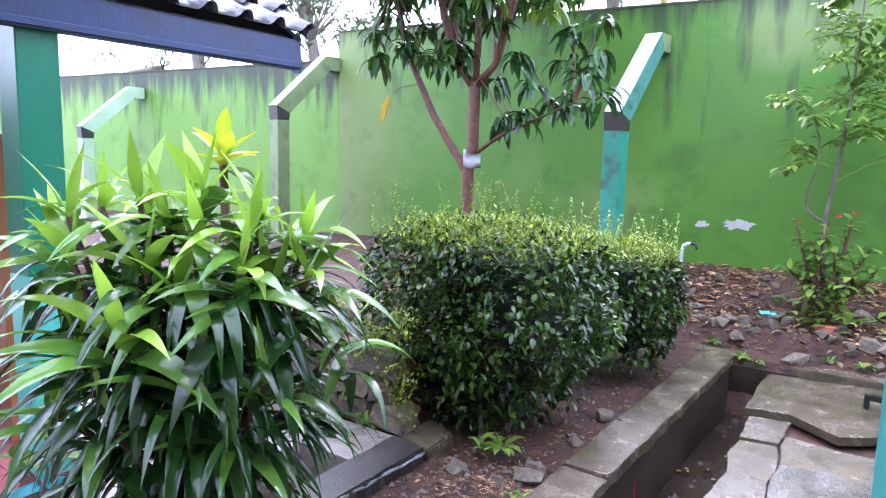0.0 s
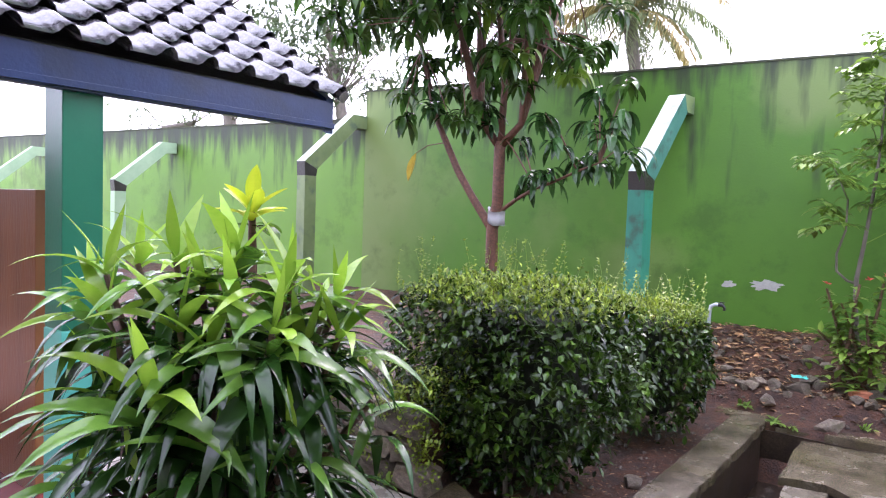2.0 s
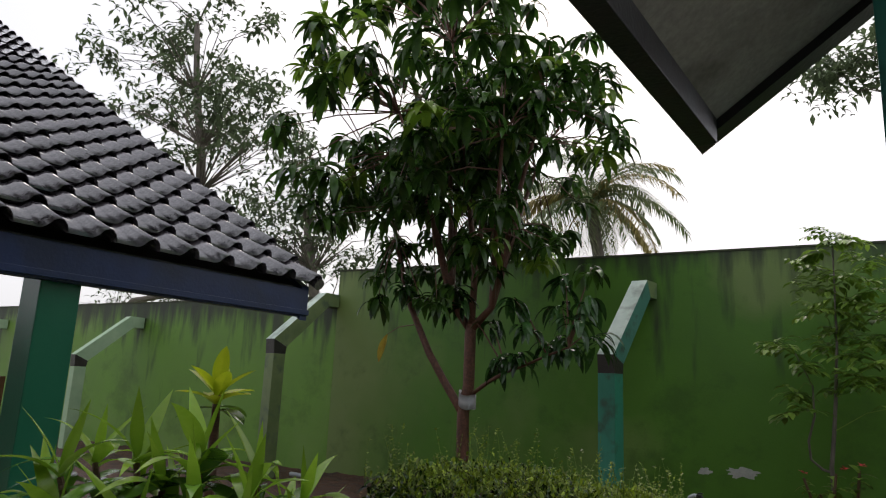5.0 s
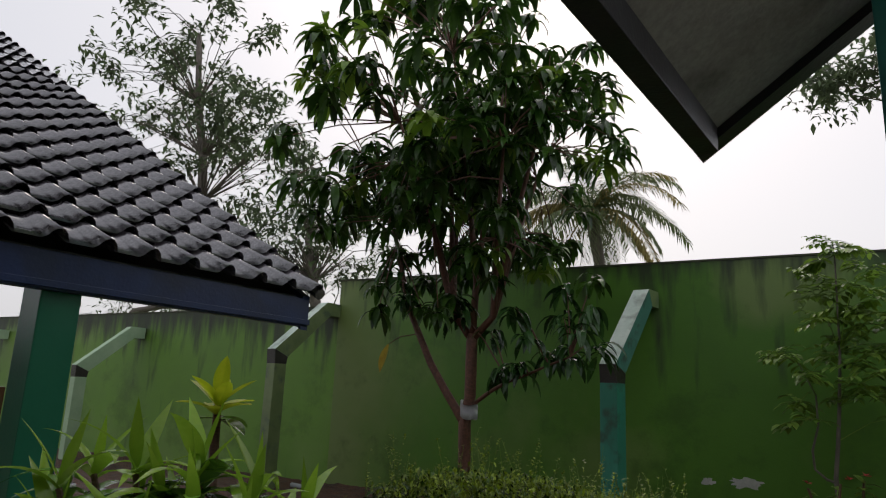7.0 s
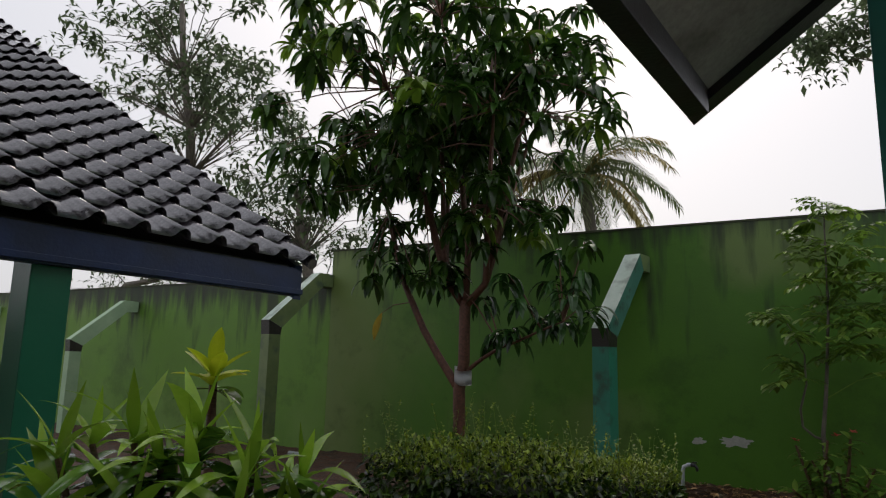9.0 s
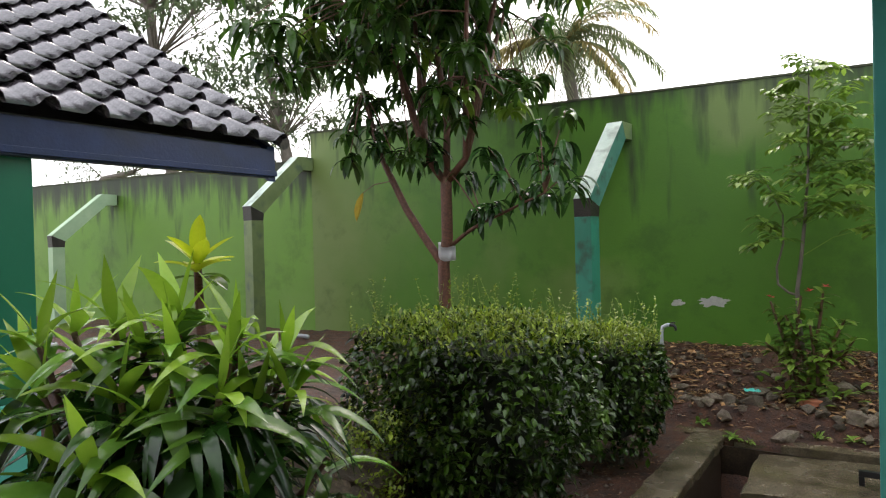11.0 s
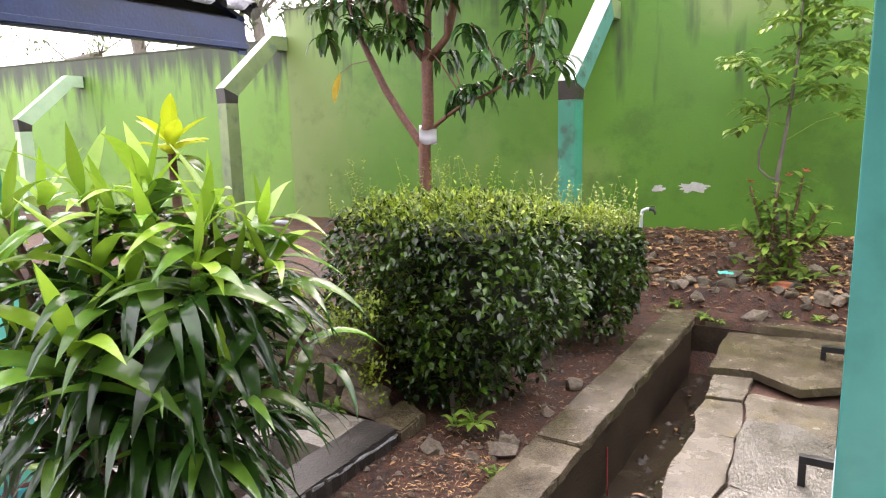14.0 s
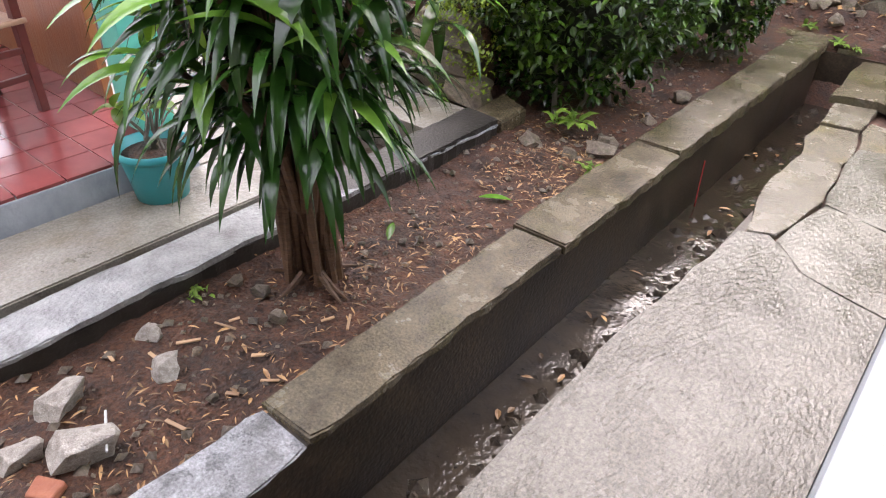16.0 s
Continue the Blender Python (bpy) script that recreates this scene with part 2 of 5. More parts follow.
M_CEMENT = material("damp_cement_floor", (0.17, 0.15, 0.12), (0.34, 0.315, 0.27), scale=2.5, rough=0.3, bump=0.6, grain=45, patch=(0.15, 0.12, 0.075), patch_scale=3, patch_amount=0.7, speck=0.3, speck_scale=90)
M_STEP = material("grey_step_render", (0.26, 0.29, 0.32), (0.4, 0.43, 0.46), scale=8, rough=0.5)
M_WHITETILE = material("cream_floor_tile", (0.70, 0.66, 0.57), (0.78, 0.74, 0.65), scale=3, rough=0.25, bump=0.03, vary=0.05)
M_BLACKMETAL = material("black_painted_steel", (0.008, 0.008, 0.009), (0.02, 0.02, 0.02), scale=20, rough=0.35, bump=0.1)
M_POT = material("turquoise_plastic", (0.02, 0.25, 0.27), (0.03, 0.31, 0.33), scale=4, rough=0.4, bump=0.06)
M_WOODBROWN = material("varnished_brown_board", (0.20, 0.075, 0.025), (0.30, 0.12, 0.04), scale=5, rough=0.35, stretch=(1, 1, 0.15))
M_CHAIR = material("maroon_painted_wood", (0.09, 0.018, 0.015), (0.15, 0.035, 0.028), scale=6, rough=0.35, bump=0.1)
M_PLANK = material("worn_bench_plank", (0.30, 0.16, 0.10), (0.45, 0.28, 0.18), scale=8, rough=0.45)
M_BARK = material("reddish_bark", (0.075, 0.028, 0.016), (0.17, 0.075, 0.045), scale=14, rough=0.6, bump=0.8, grain=40, stretch=(1, 1, 0.4), speck=0.35, speck_scale=40)
M_BARKG = material("grey_bark", (0.09, 0.075, 0.06), (0.2, 0.17, 0.14), scale=12, rough=0.7, bump=0.7, stretch=(1, 1, 0.4))
M_CANE = material("ringed_brown_cane", (0.06, 0.028, 0.014), (0.15, 0.08, 0.04), scale=20, rough=0.6, bump=0.7, stretch=(0.3, 0.3, 3))
M_DRAC = material("old_shaded_strap_leaf", (0.010, 0.042, 0.007), (0.038, 0.110, 0.016), scale=9, rough=0.2, bump=0.15, grain=25, vary=0.5, translucent=0.18)
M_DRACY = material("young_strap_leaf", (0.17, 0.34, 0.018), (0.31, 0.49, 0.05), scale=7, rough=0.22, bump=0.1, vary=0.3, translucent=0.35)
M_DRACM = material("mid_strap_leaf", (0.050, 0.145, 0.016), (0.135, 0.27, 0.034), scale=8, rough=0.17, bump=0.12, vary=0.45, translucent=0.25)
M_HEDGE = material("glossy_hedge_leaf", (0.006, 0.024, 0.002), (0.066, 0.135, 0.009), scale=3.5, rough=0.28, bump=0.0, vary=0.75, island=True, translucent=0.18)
M_HEDGEY = material("fresh_lit_hedge_leaf", (0.13, 0.20, 0.012), (0.30, 0.39, 0.03), scale=5, rough=0.35, bump=0.0, vary=0.5, island=True, translucent=0.35)
# near-black colour that carries the shade inside the hedges
M_CORE = material("hedge_inner_shade", (0.006, 0.008, 0.003), (0.016, 0.018, 0.008), scale=12, rough=1.0, rough_var=0.0)
M_MANGO = material("mango_leaf", (0.018, 0.056, 0.009), (0.060, 0.135, 0.018), scale=4, rough=0.26, bump=0.0, vary=0.6, island=True, translucent=0.3)
M_MANGOP = material("mango_leaf_single", (0.018, 0.058, 0.014), (0.045, 0.115, 0.024), scale=4, rough=0.26, bump=0.0, vary=0.6, translucent=0.3)
M_MANGOY = material("young_mango_leaf", (0.10, 0.20, 0.015), (0.2, 0.32, 0.03), scale=4, rough=0.35, bump=0.0, vary=0.4, island=True, translucent=0.35)
M_FAR = material("far_foliage", (0.075, 0.11, 0.055), (0.15, 0.20, 0.10), scale=1, rough=0.5, bump=0.0, vary=0.5, island=True, translucent=0.4)
M_PALM = material("palm_leaflet", (0.12, 0.165, 0.07), (0.25, 0.30, 0.13), scale=1, rough=0.45, bump=0.0, vary=0.5, island=True, translucent=0.3)
M_PALMY = material("yellowing_palm_leaflet", (0.22, 0.17, 0.05), (0.36, 0.30, 0.10), scale=1, rough=0.5, bump=0.0, vary=0.4, island=True, translucent=0.2)
M_WITHER = material("withered_leaf", (0.30, 0.20, 0.03), (0.42, 0.34, 0.05), scale=14, rough=0.5, bump=0.1, translucent=0.3)
M_SAP = material("sapling_leaf", (0.10, 0.20, 0.025), (0.24, 0.36, 0.055), scale=3, rough=0.32, bump=0.0, vary=0.5, island=True, translucent=0.35)
M_BROAD = material("broad_yellow_leaf", (0.34, 0.46, 0.012), (0.50, 0.58, 0.03), scale=6, rough=0.35, bump=0.1, vary=0.25, translucent=0.5)
M_FLOWER = material("coral_petal", (0.6, 0.05, 0.06), (0.75, 0.12, 0.10), rough=0.5, bump=0.0)
M_PAPER = material("white_paper_band", (0.72, 0.74, 0.76), (0.82, 0.84, 0.86), rough=0.6, bump=0.1)
M_PLASTIC = material("grey_pvc", (0.4, 0.43, 0.45), (0.5, 0.53, 0.55), rough=0.4, bump=0.0)
M_TRASH = material("turquoise_wrapper", (0.05, 0.5, 0.42), (0.12, 0.65, 0.55), rough=0.3, bump=0.2)
M_SILT = material("dark_wet_gravel", (0.02, 0.014, 0.010), (0.10, 0.08, 0.06), scale=8, rough=0.25, bump=0.5)
M_WHITEN = material("fresh_whitewash", (0.20, 0.20, 0.195), (0.46, 0.46, 0.455), scale=6, rough=0.35, bump=0.9, grain=45, patch=(0.14, 0.13, 0.12), patch_scale=4, patch_amount=0.6, relief=0.016, speck=0.2, speck_scale=95)
M_PALE = material("pale_limestone", (0.26, 0.22, 0.18), (0.56, 0.52, 0.46), scale=6, rough=0.5, bump=0.8, grain=45, patch=(0.12, 0.09, 0.06), patch_scale=5, patch_amount=0.6, speck=0.35, speck_scale=50)
M_EARTH = material("far_ground", (0.06, 0.07, 0.03), (0.13, 0.12, 0.06), scale=0.3, rough=0.9)


# ---- helpers of this scene ----
def thing(name, loc, label, category, group="", kind=""):
    ob = new(name)
    ob.location = loc
    ob.empty_display_size = 0.1
    return tagged(ob, label, category, group, kind)


def adopt(ob, parent):
    base = Vector(parent.location) + (Vector(parent.parent.location) if parent.parent and parent.data is None else Vector((0, 0, 0)))
    ob.parent = parent
    if parent.data is None:
        ob.matrix_parent_inverse = Matrix.Translation(-parent.location)
    else:
        ob.matrix_parent_inverse = Matrix.Identity(4)
    return ob


def finish(name, me, mat, parent=None, label="", smooth=False):
    mats = mat if isinstance(mat, (list, tuple)) else [mat]
    for x in mats:
        me.materials.append(x)
    if smooth:
        me.polygons.foreach_set("use_smooth", [True] * len(me.polygons))
    ob = new(name, me)
    if parent is not None:
        adopt(ob, parent)
    if label:
        ob["label"] = label
    return ob


def part(name, bm, mat, parent=None, label="", smooth=False):
    """Links a bmesh, in world places, as one mesh under a thing or a part."""
    me = bpy.data.meshes.new(name)
    bm.normal_update()
    bm.to_mesh(me)
    bm.free()
    return finish(name, me, mat, parent, label, smooth)


def data_mesh(name, verts, faces):
    me = bpy.data.meshes.new(name)
    me.from_pydata([tuple(v) for v in verts], [], faces)
    me.update()
    return me


def box(x0, x1, y0, y1, z0, z1, bevel=0.0, bm=None, rough=0.0):
    own = bm is None
    bm = bmesh.new() if own else bm
    r = bmesh.ops.create_cube(bm, size=1, matrix=Matrix.Translation(((x0 + x1) / 2, (y0 + y1) / 2, (z0 + z1) / 2)) @ Matrix.Diagonal((x1 - x0, y1 - y0, z1 - z0, 1)))
    if bevel:
        es = list({e for v in r["verts"] for e in v.link_edges})
        bmesh.ops.bevel(bm, geom=es, offset=bevel, segments=2, affect="EDGES", profile=0.6)
    return bm


def prism(points, z0, z1, bevel=0.006, tilt=(0, 0)):
    """A slab over a polygon, with its upper edge worn."""
    bm = bmesh.new()
    cx, cy = sum(p[0] for p in points) / len(points), sum(p[1] for p in points) / len(points)
    lift = lambda p: tilt[0] * (p[0] - cx) + tilt[1] * (p[1] - cy)
    low = [bm.verts.new((x, y, z0)) for x, y in points]
    high = [bm.verts.new((x, y, z1 + lift((x, y)))) for x, y in points]
    bm.faces.new(low[::-1])
    topf = bm.faces.new(high)
    k = len(points)
    for i in range(k):
        bm.faces.new((low[i], low[(i + 1) % k], high[(i + 1) % k], high[i]))
    if bevel:
        bmesh.ops.bevel(bm, geom=list(topf.edges), offset=bevel, segments=2, affect="EDGES")
    bmesh.ops.recalc_face_normals(bm, faces=bm.faces)
    return bm


def tube(points, radii, sides=8, bm=None):
    """A tapering limb through points."""
    bm = bmesh.new() if bm is None else bm
    pts = [Vector(p) for p in points]
    rings = []
    for i, p in enumerate(pts):
        d = (pts[min(i + 1, len(pts) - 1)] - pts[max(i - 1, 0)]).normalized()
        a = d.orthogonal().normalized() if abs(d.z) < 0.95 else Vector((1, 0, 0))
        a = (a - d * a.dot(d)).normalized()
        c = d.cross(a)
        r = radii[i] if isinstance(radii, (list, tuple)) else radii
        rings.append([bm.verts.new(p + r * (math.cos(2 * math.pi * k / sides) * a + math.sin(2 * math.pi * k / sides) * c)) for k in range(sides)])
    for q, s in zip(rings, rings[1:]):
        best = min(range(sides), key=lambda o: sum((q[k].co - s[(k + o) % sides].co).length for k in range(sides)))
        for k in range(sides):
            bm.faces.new((q[k], q[(k + 1) % sides], s[(k + 1 + best) % sides], s[(k + best) % sides]))
    bm.faces.new(rings[0][::-1])
    bm.faces.new(rings[-1])
    bmesh.ops.recalc_face_normals(bm, faces=bm.faces)
    return bm


def bend(a, b, n, sag, rng, rough=0.0):
    """Points of a limb from a to b, arched by sag."""
    a, b = Vector(a), Vector(b)
    out = []
    for i in range(n + 1):
        f = i / n
        p = a.lerp(b, f) + Vector((0, 0, sag * 4 * f * (1 - f)))
        if 0 < i < n:
            p += Vector([rng.uniform(-rough, rough) for _ in range(3)])
        out.append(p)
    return out


def blades(P, D, L, Wd, droop, seg=4, shape="strap", fold=0.25, twist=None):
    """Leaves as folded, drooping strips: base points, ways, lengths, widths, droops. Returns verts, faces and the faces a leaf."""
    P, D = np.asarray(P, float), np.asarray(D, float)
    N = len(P)
    L, Wd, droop = [np.broadcast_to(np.asarray(v, float), (N,)) for v in (L, Wd, droop)]
    d = D / np.linalg.norm(D, axis=1, keepdims=True)
    side = np.cross(d, [0, 0, 1.0])
    ln = np.linalg.norm(side, axis=1, keepdims=True)
    side = np.where(ln < 1e-3, [1.0, 0, 0], side / np.maximum(ln, 1e-6))
    if twist is not None:
        up = np.cross(side, d)
        tw = np.asarray(twist)[:, None]
        side = side * np.cos(tw) + up * np.sin(tw)
    prof = {"strap": lambda s: min(1, 0.38 + 1.9 * s) * (1 - s ** 1.5) ** 0.85 * 1.12,
            "lance": lambda s: max(0.02, (0.42 + 0.58 * min(1, s / 0.36) ** 0.8) * (1 - max(0, (s - 0.30) / 0.70) ** 1.55) ** 1.05),
            "mango": lambda s: max(0.06, math.sin(math.pi * min(1, s * 0.97 + 0.03)) ** 0.8),
            "oval": lambda s: max(0.04, math.sin(math.pi * s) ** 0.7)}[shape]
    p, rows = P.copy(), []
    for k in range(seg + 1):
        s = k / seg
        w = (Wd * prof(s) / 2)[:, None]
        nrm = np.cross(side, d)
        rows.append(np.stack([p - side * w + nrm * w * fold, p, p + side * w + nrm * w * fold], 1))
        p = p + d * (L / seg)[:, None]
        d = d + np.array([0, 0, -1.0]) * (droop / seg)[:, None]
        d = d / np.linalg.norm(d, axis=1, keepdims=True)
    V = np.stack(rows, 1).reshape(N, -1, 3)
    F = []
    for k in range(seg):
        for c in (0, 1):
            F.append((3 * k + c, 3 * k + c + 1, 3 * k + 4 + c, 3 * k + 3 + c))
    F = np.array(F)
    faces = (F[None] + (np.arange(N) * V.shape[1])[:, None, None]).reshape(-1, 4)
    return V.reshape(-1, 3), faces.tolist(), len(F)


def leaf_mesh(name, P, D, L, Wd, droop, **kw):
    V, F, _ = blades(P, D, L, Wd, droop, **kw)
    return data_mesh(name, V, F)


def rock_mesh(name, rng, size, flat=0.6):
    """An angular broken stone."""
    bm = bmesh.new()
    for k in range(17):
        v = Vector((rng.gauss(0, 1), rng.gauss(0, 1), rng.gauss(0, 1))).normalized() * rng.uniform(0.42, 0.56)
        bm.verts.new((max(-0.44, min(0.44, v.x)), max(-0.42, min(0.42, v.y)), max(-0.38, min(0.40, v.z))))
    r = bmesh.ops.convex_hull(bm, input=bm.verts[:])
    bmesh.ops.delete(bm, geom=[v for v in bm.verts if not v.link_faces], context="VERTS")
    bmesh.ops.subdivide_edges(bm, edges=bm.edges[:], cuts=1, use_grid_fill=True)
    for v in bm.verts:
        v.co *= 1 + 0.16 * noise.noise(v.co * 3.5 + Vector((size, k, flat))) + rng.uniform(-0.03, 0.03)
    bmesh.ops.scale(bm, vec=(size, size * rng.uniform(0.7, 0.95), size * flat * 1.2), verts=bm.verts)
    bmesh.ops.recalc_face_normals(bm, faces=bm.faces)
    me = bpy.data.meshes.new(name)
    bm.to_mesh(me)
    bm.free()
    return me


def smooth(a, b, x):
    t = np.clip((x - a) / (b - a), 0, 1)
    return t * t * (3 - 2 * t)


# ---- ground and soil ----
WALL_Y = lambda x: 7.35 + 0.1 * x


def soil_height(x, y):
    bed = -0.09
    rear = 0.0 + 0.17 * smooth(5.70, 5.88, y) + 0.33 * smooth(5.9, 7.3, y)
    left = 0.44
    z = bed + (rear - bed) * smooth(4.6, 5.7, y)
    raised = left * smooth(2.55, 2.75, y) * smooth(-1.15, -1.75, x) + bed * (1 - smooth(2.55, 2.75, y) * smooth(-1.15, -1.75, x))
    return np.where(x < -0.9, np.maximum(z, raised), z)


def clods(x, y):
    c = noise.noise(Vector((x * 19, y * 19, 7)))
    return noise.noise(Vector((x * 2.1, y * 2.1, 0))) * 0.03 + noise.noise(Vector((x * 7, y * 7, 3))) * 0.02 + max(0.0, c) * 0.03


def build_soil():
    xs = np.concatenate([np.arange(-14, -1.5, 0.08), np.arange(-1.5, 2.0, 0.03), np.arange(2.0, 4.01, 0.08)])
    ys = np.concatenate([np.arange(-3, -0.9, 0.08), np.arange(-0.9, 3.0, 0.03), np.arange(3.0, 5.5, 0.05), np.arange(5.5, 7.3, 0.03), np.arange(7.3, 8.6, 0.08)])
    X, Yv = np.meshgrid(xs, ys)
    Zh = soil_height(X, Yv)
    bumps = np.array([clods(x, y) for x, y in zip(X.ravel(), Yv.ravel())]).reshape(X.shape)
    Zh = Zh + bumps
    low = ((X > -0.14) & (Yv < 5.44)) | ((X < -1.0) & (Yv < 2.55))
    Zh = np.where(low, -0.55, Zh)
    V = np.stack([X, Yv, Zh], -1).reshape(-1, 3)
    w = len(xs)
    F = [(r * w + c, r * w + c + 1, (r + 1) * w + c + 1, (r + 1) * w + c) for r in range(len(ys) - 1) for c in range(w - 1)]
    ob = finish("garden_soil", data_mesh("garden_soil", V, F), M_SOIL, smooth=True)
    tagged(ob, "wet dark brown soil of the garden bed", "soil", kind="structure")


def ground_at(x, y):
    return float(soil_height(np.array(x), np.array(y)))


gm = bmesh.new()
bmesh.ops.create_grid(gm, x_segments=20, y_segments=20, size=600)
for v in gm.verts:
    v.co.z = -0.62
tagged(part("ground", gm, M_EARTH), "flat earth beyond the garden", "ground", kind="structure")
build_soil()


# ---- boundary wall with braces ----
def wall_run(name, x0, x1, top, label, paint=M_WALL):
    bm = bmesh.new()
    t = 0.16
    q = [(x0, WALL_Y(x0)), (x1, WALL_Y(x1)), (x1, WALL_Y(x1) + t), (x0, WALL_Y(x0) + t)]
    lo = [bm.verts.new((*p, -0.4)) for p in q]
    hi = [bm.verts.new((*p, top)) for p in q]
    bm.faces.new(hi)
    for i in range(4):
        bm.faces.new((lo[i], lo[(i + 1) % 4], hi[(i + 1) % 4], hi[i]))
    bmesh.ops.recalc_face_normals(bm, faces=bm.faces)
    ob = tagged(part(name, bm, paint), label, "wall", kind="structure")
    cap = prism([(x0, WALL_Y(x0) - 0.012), (x1, WALL_Y(x1) - 0.012), (x1, WALL_Y(x1) + t + 0.012), (x0, WALL_Y(x0) + t + 0.012)], top + 0.001, top + 0.025, 0.006)
    part("coping", cap, M_COPING, ob, "thin mouldy coping")
    return ob


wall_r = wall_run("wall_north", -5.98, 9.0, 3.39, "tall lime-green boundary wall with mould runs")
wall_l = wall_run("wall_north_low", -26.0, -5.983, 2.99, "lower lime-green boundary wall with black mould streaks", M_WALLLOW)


def wall_chip(x, z, w, h, seed):
    rng = random.Random(seed)
    k = 26
    pts = []
    for i in range(k):
        a = 2 * math.pi * i / k
        r = rng.uniform(0.6, 1.1)
        pts.append((x + math.cos(a) * r * w / 2, z + math.sin(a) * r * h / 2))
    bm = bmesh.new()
    f = bm.faces.new([bm.verts.new((px, WALL_Y(px) - 0.003, pz)) for px, pz in pts])
    r = bmesh.ops.extrude_face_region(bm, geom=[f])
    bmesh.ops.translate(bm, verts=[v for v in r["geom"] if isinstance(v, bmesh.types.BMVert)], vec=(0, 0.006, 0))
    bmesh.ops.recalc_face_normals(bm, faces=bm.faces)
    part("bare_patch", bm, M_CHIP, wall_r, "patch of bare grey plaster")


wall_chip(-0.42, 0.98, 0.36, 0.13, 1)
wall_chip(-0.80, 0.96, 0.15, 0.09, 2)


def brace(x, foot, elbow, tip, top_mat, post_mat):
    """A concrete post that stands off the wall, with a raking beam and a short level end."""
    n = Vector((0.0995, 0.995, 0))
    side = Vector((0.995, -0.0995, 0))
    w = Vector((x, WALL_Y(x), 0))
    root = thing("wall_brace", w - n * 1.0 + Vector((0, 0, foot)), "concrete brace post with a raking beam to the green wall", "wall brace", "braces of the boundary wall")
    h = 0.095
    def sweep(pts, hw):
        bm = bmesh.new()
        rings = []
        for p, up in pts:
            rings.append([bm.verts.new(p + side * a * hw + up * b * hw) for a, b in ((-1, -1), (1, -1), (1, 1), (-1, 1))])
        for q, s in zip(rings, rings[1:]):
            for k in range(4):
                bm.faces.new((q[k], q[(k + 1) % 4], s[(k + 1) % 4], s[k]))
        bm.faces.new(rings[0])
        bm.faces.new(rings[-1])
        bmesh.ops.recalc_face_normals(bm, faces=bm.faces)
        return bm
    # faces white where sunlit, dull on the shadow sides: light put into the paint
    def painted(bm):
        for f in bm.faces:
            f.material_index = 1 if abs(f.normal.dot(side)) > 0.6 else 0
        return bm
    p0 = w - n * 1.0 + Vector((0, 0, foot - 0.15))
    p1 = w - n * 1.0 + Vector((0, 0, elbow))
    p2 = w - n * 0.22 + Vector((0, 0, tip))
    p3 = w + Vector((0, 0, tip))
    rake = (p2 - p1).normalized()
    up = side.cross(rake)
    mid = (n * -1 + up).normalized() * 1.25
    part("post", sweep([(p0, -n), (p1 + Vector((0, 0, -0.15)), -n)], h), post_mat, root, "painted concrete post, peeling")
    part("collar", sweep([(p1 + Vector((0, 0, -0.149)), -n), (p1, mid)], h), M_BLACKK, root, "bare dark concrete joint")
    part("raking_beam", painted(sweep([(p1 + rake * 0.002, mid), (p2, (up + Vector((0, 0, 1))).normalized() * 1.1)], h)), [top_mat, M_SIDE if post_mat is M_TURQ else post_mat], root, "raking beam, weathered, with sunlit face and shadow sides put into its paint")
    part("level_end", sweep([(p2 + rake * 0.002, (up + Vector((0, 0, 1))).normalized() * 1.1), (p3, Vector((0, 0, 1)))], h), M_POST2 if top_mat is M_BRACE else top_mat, root)


# teal dulled for the beam's shadow side, with patchy wear
M_SIDE = material("shadow_side_teal_paint", (0.04, 0.17, 0.125), (0.08, 0.24, 0.18), scale=4, rough=0.5, patch=(0.045, 0.055, 0.04), patch_scale=6, patch_amount=0.85)
M_POST2 = material("faded_olive_paint", (0.13, 0.19, 0.07), (0.22, 0.29, 0.12), scale=3, rough=0.5, patch=(0.06, 0.10, 0.08), patch_scale=5, patch_amount=0.6)
M_POST1 = material("pale_mint_paint", (0.30, 0.46, 0.28), (0.42, 0.58, 0.36), scale=3, rough=0.5)
brace(-6.03, 0.42, 2.23, 2.93, M_BRACE, M_POST2)
brace(-1.36, 0.35, 2.10, 2.95, M_BRACE, M_TURQ)
brace(-10.45, 0.40, 1.94, 2.62, M_POST1, M_POST1)
brace(-14.9, 0.40, 1.94, 2.62, M_POST1, M_POST1)


# ---- drain, kerbs, path, terrace ----
def build_drain():
    root = thing("drain_channel", (0.2, 1.2, -0.42), "open concrete drain with muddy rain water", "drain", kind="structure")
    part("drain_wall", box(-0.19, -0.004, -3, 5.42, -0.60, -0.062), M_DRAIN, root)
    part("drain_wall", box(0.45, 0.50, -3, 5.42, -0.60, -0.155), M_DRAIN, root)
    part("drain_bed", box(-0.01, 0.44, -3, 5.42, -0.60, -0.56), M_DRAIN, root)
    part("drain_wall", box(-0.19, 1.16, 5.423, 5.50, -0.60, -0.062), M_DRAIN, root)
    bm = bmesh.new()
    bmesh.ops.create_grid(bm, x_segments=10, y_segments=150, size=1, matrix=Matrix.Translation((0.22, 1.2, -0.50)) @ Matrix.Diagonal((0.222, 4.2, 1, 1)))
    for v in bm.verts:
        v.co.z += noise.noise(v.co * 9) * 0.006 + noise.noise(v.co * 25) * 0.003
    part("drain_water", bm, M_WATER, root, "shallow rippling brown water", smooth=True)


build_drain()


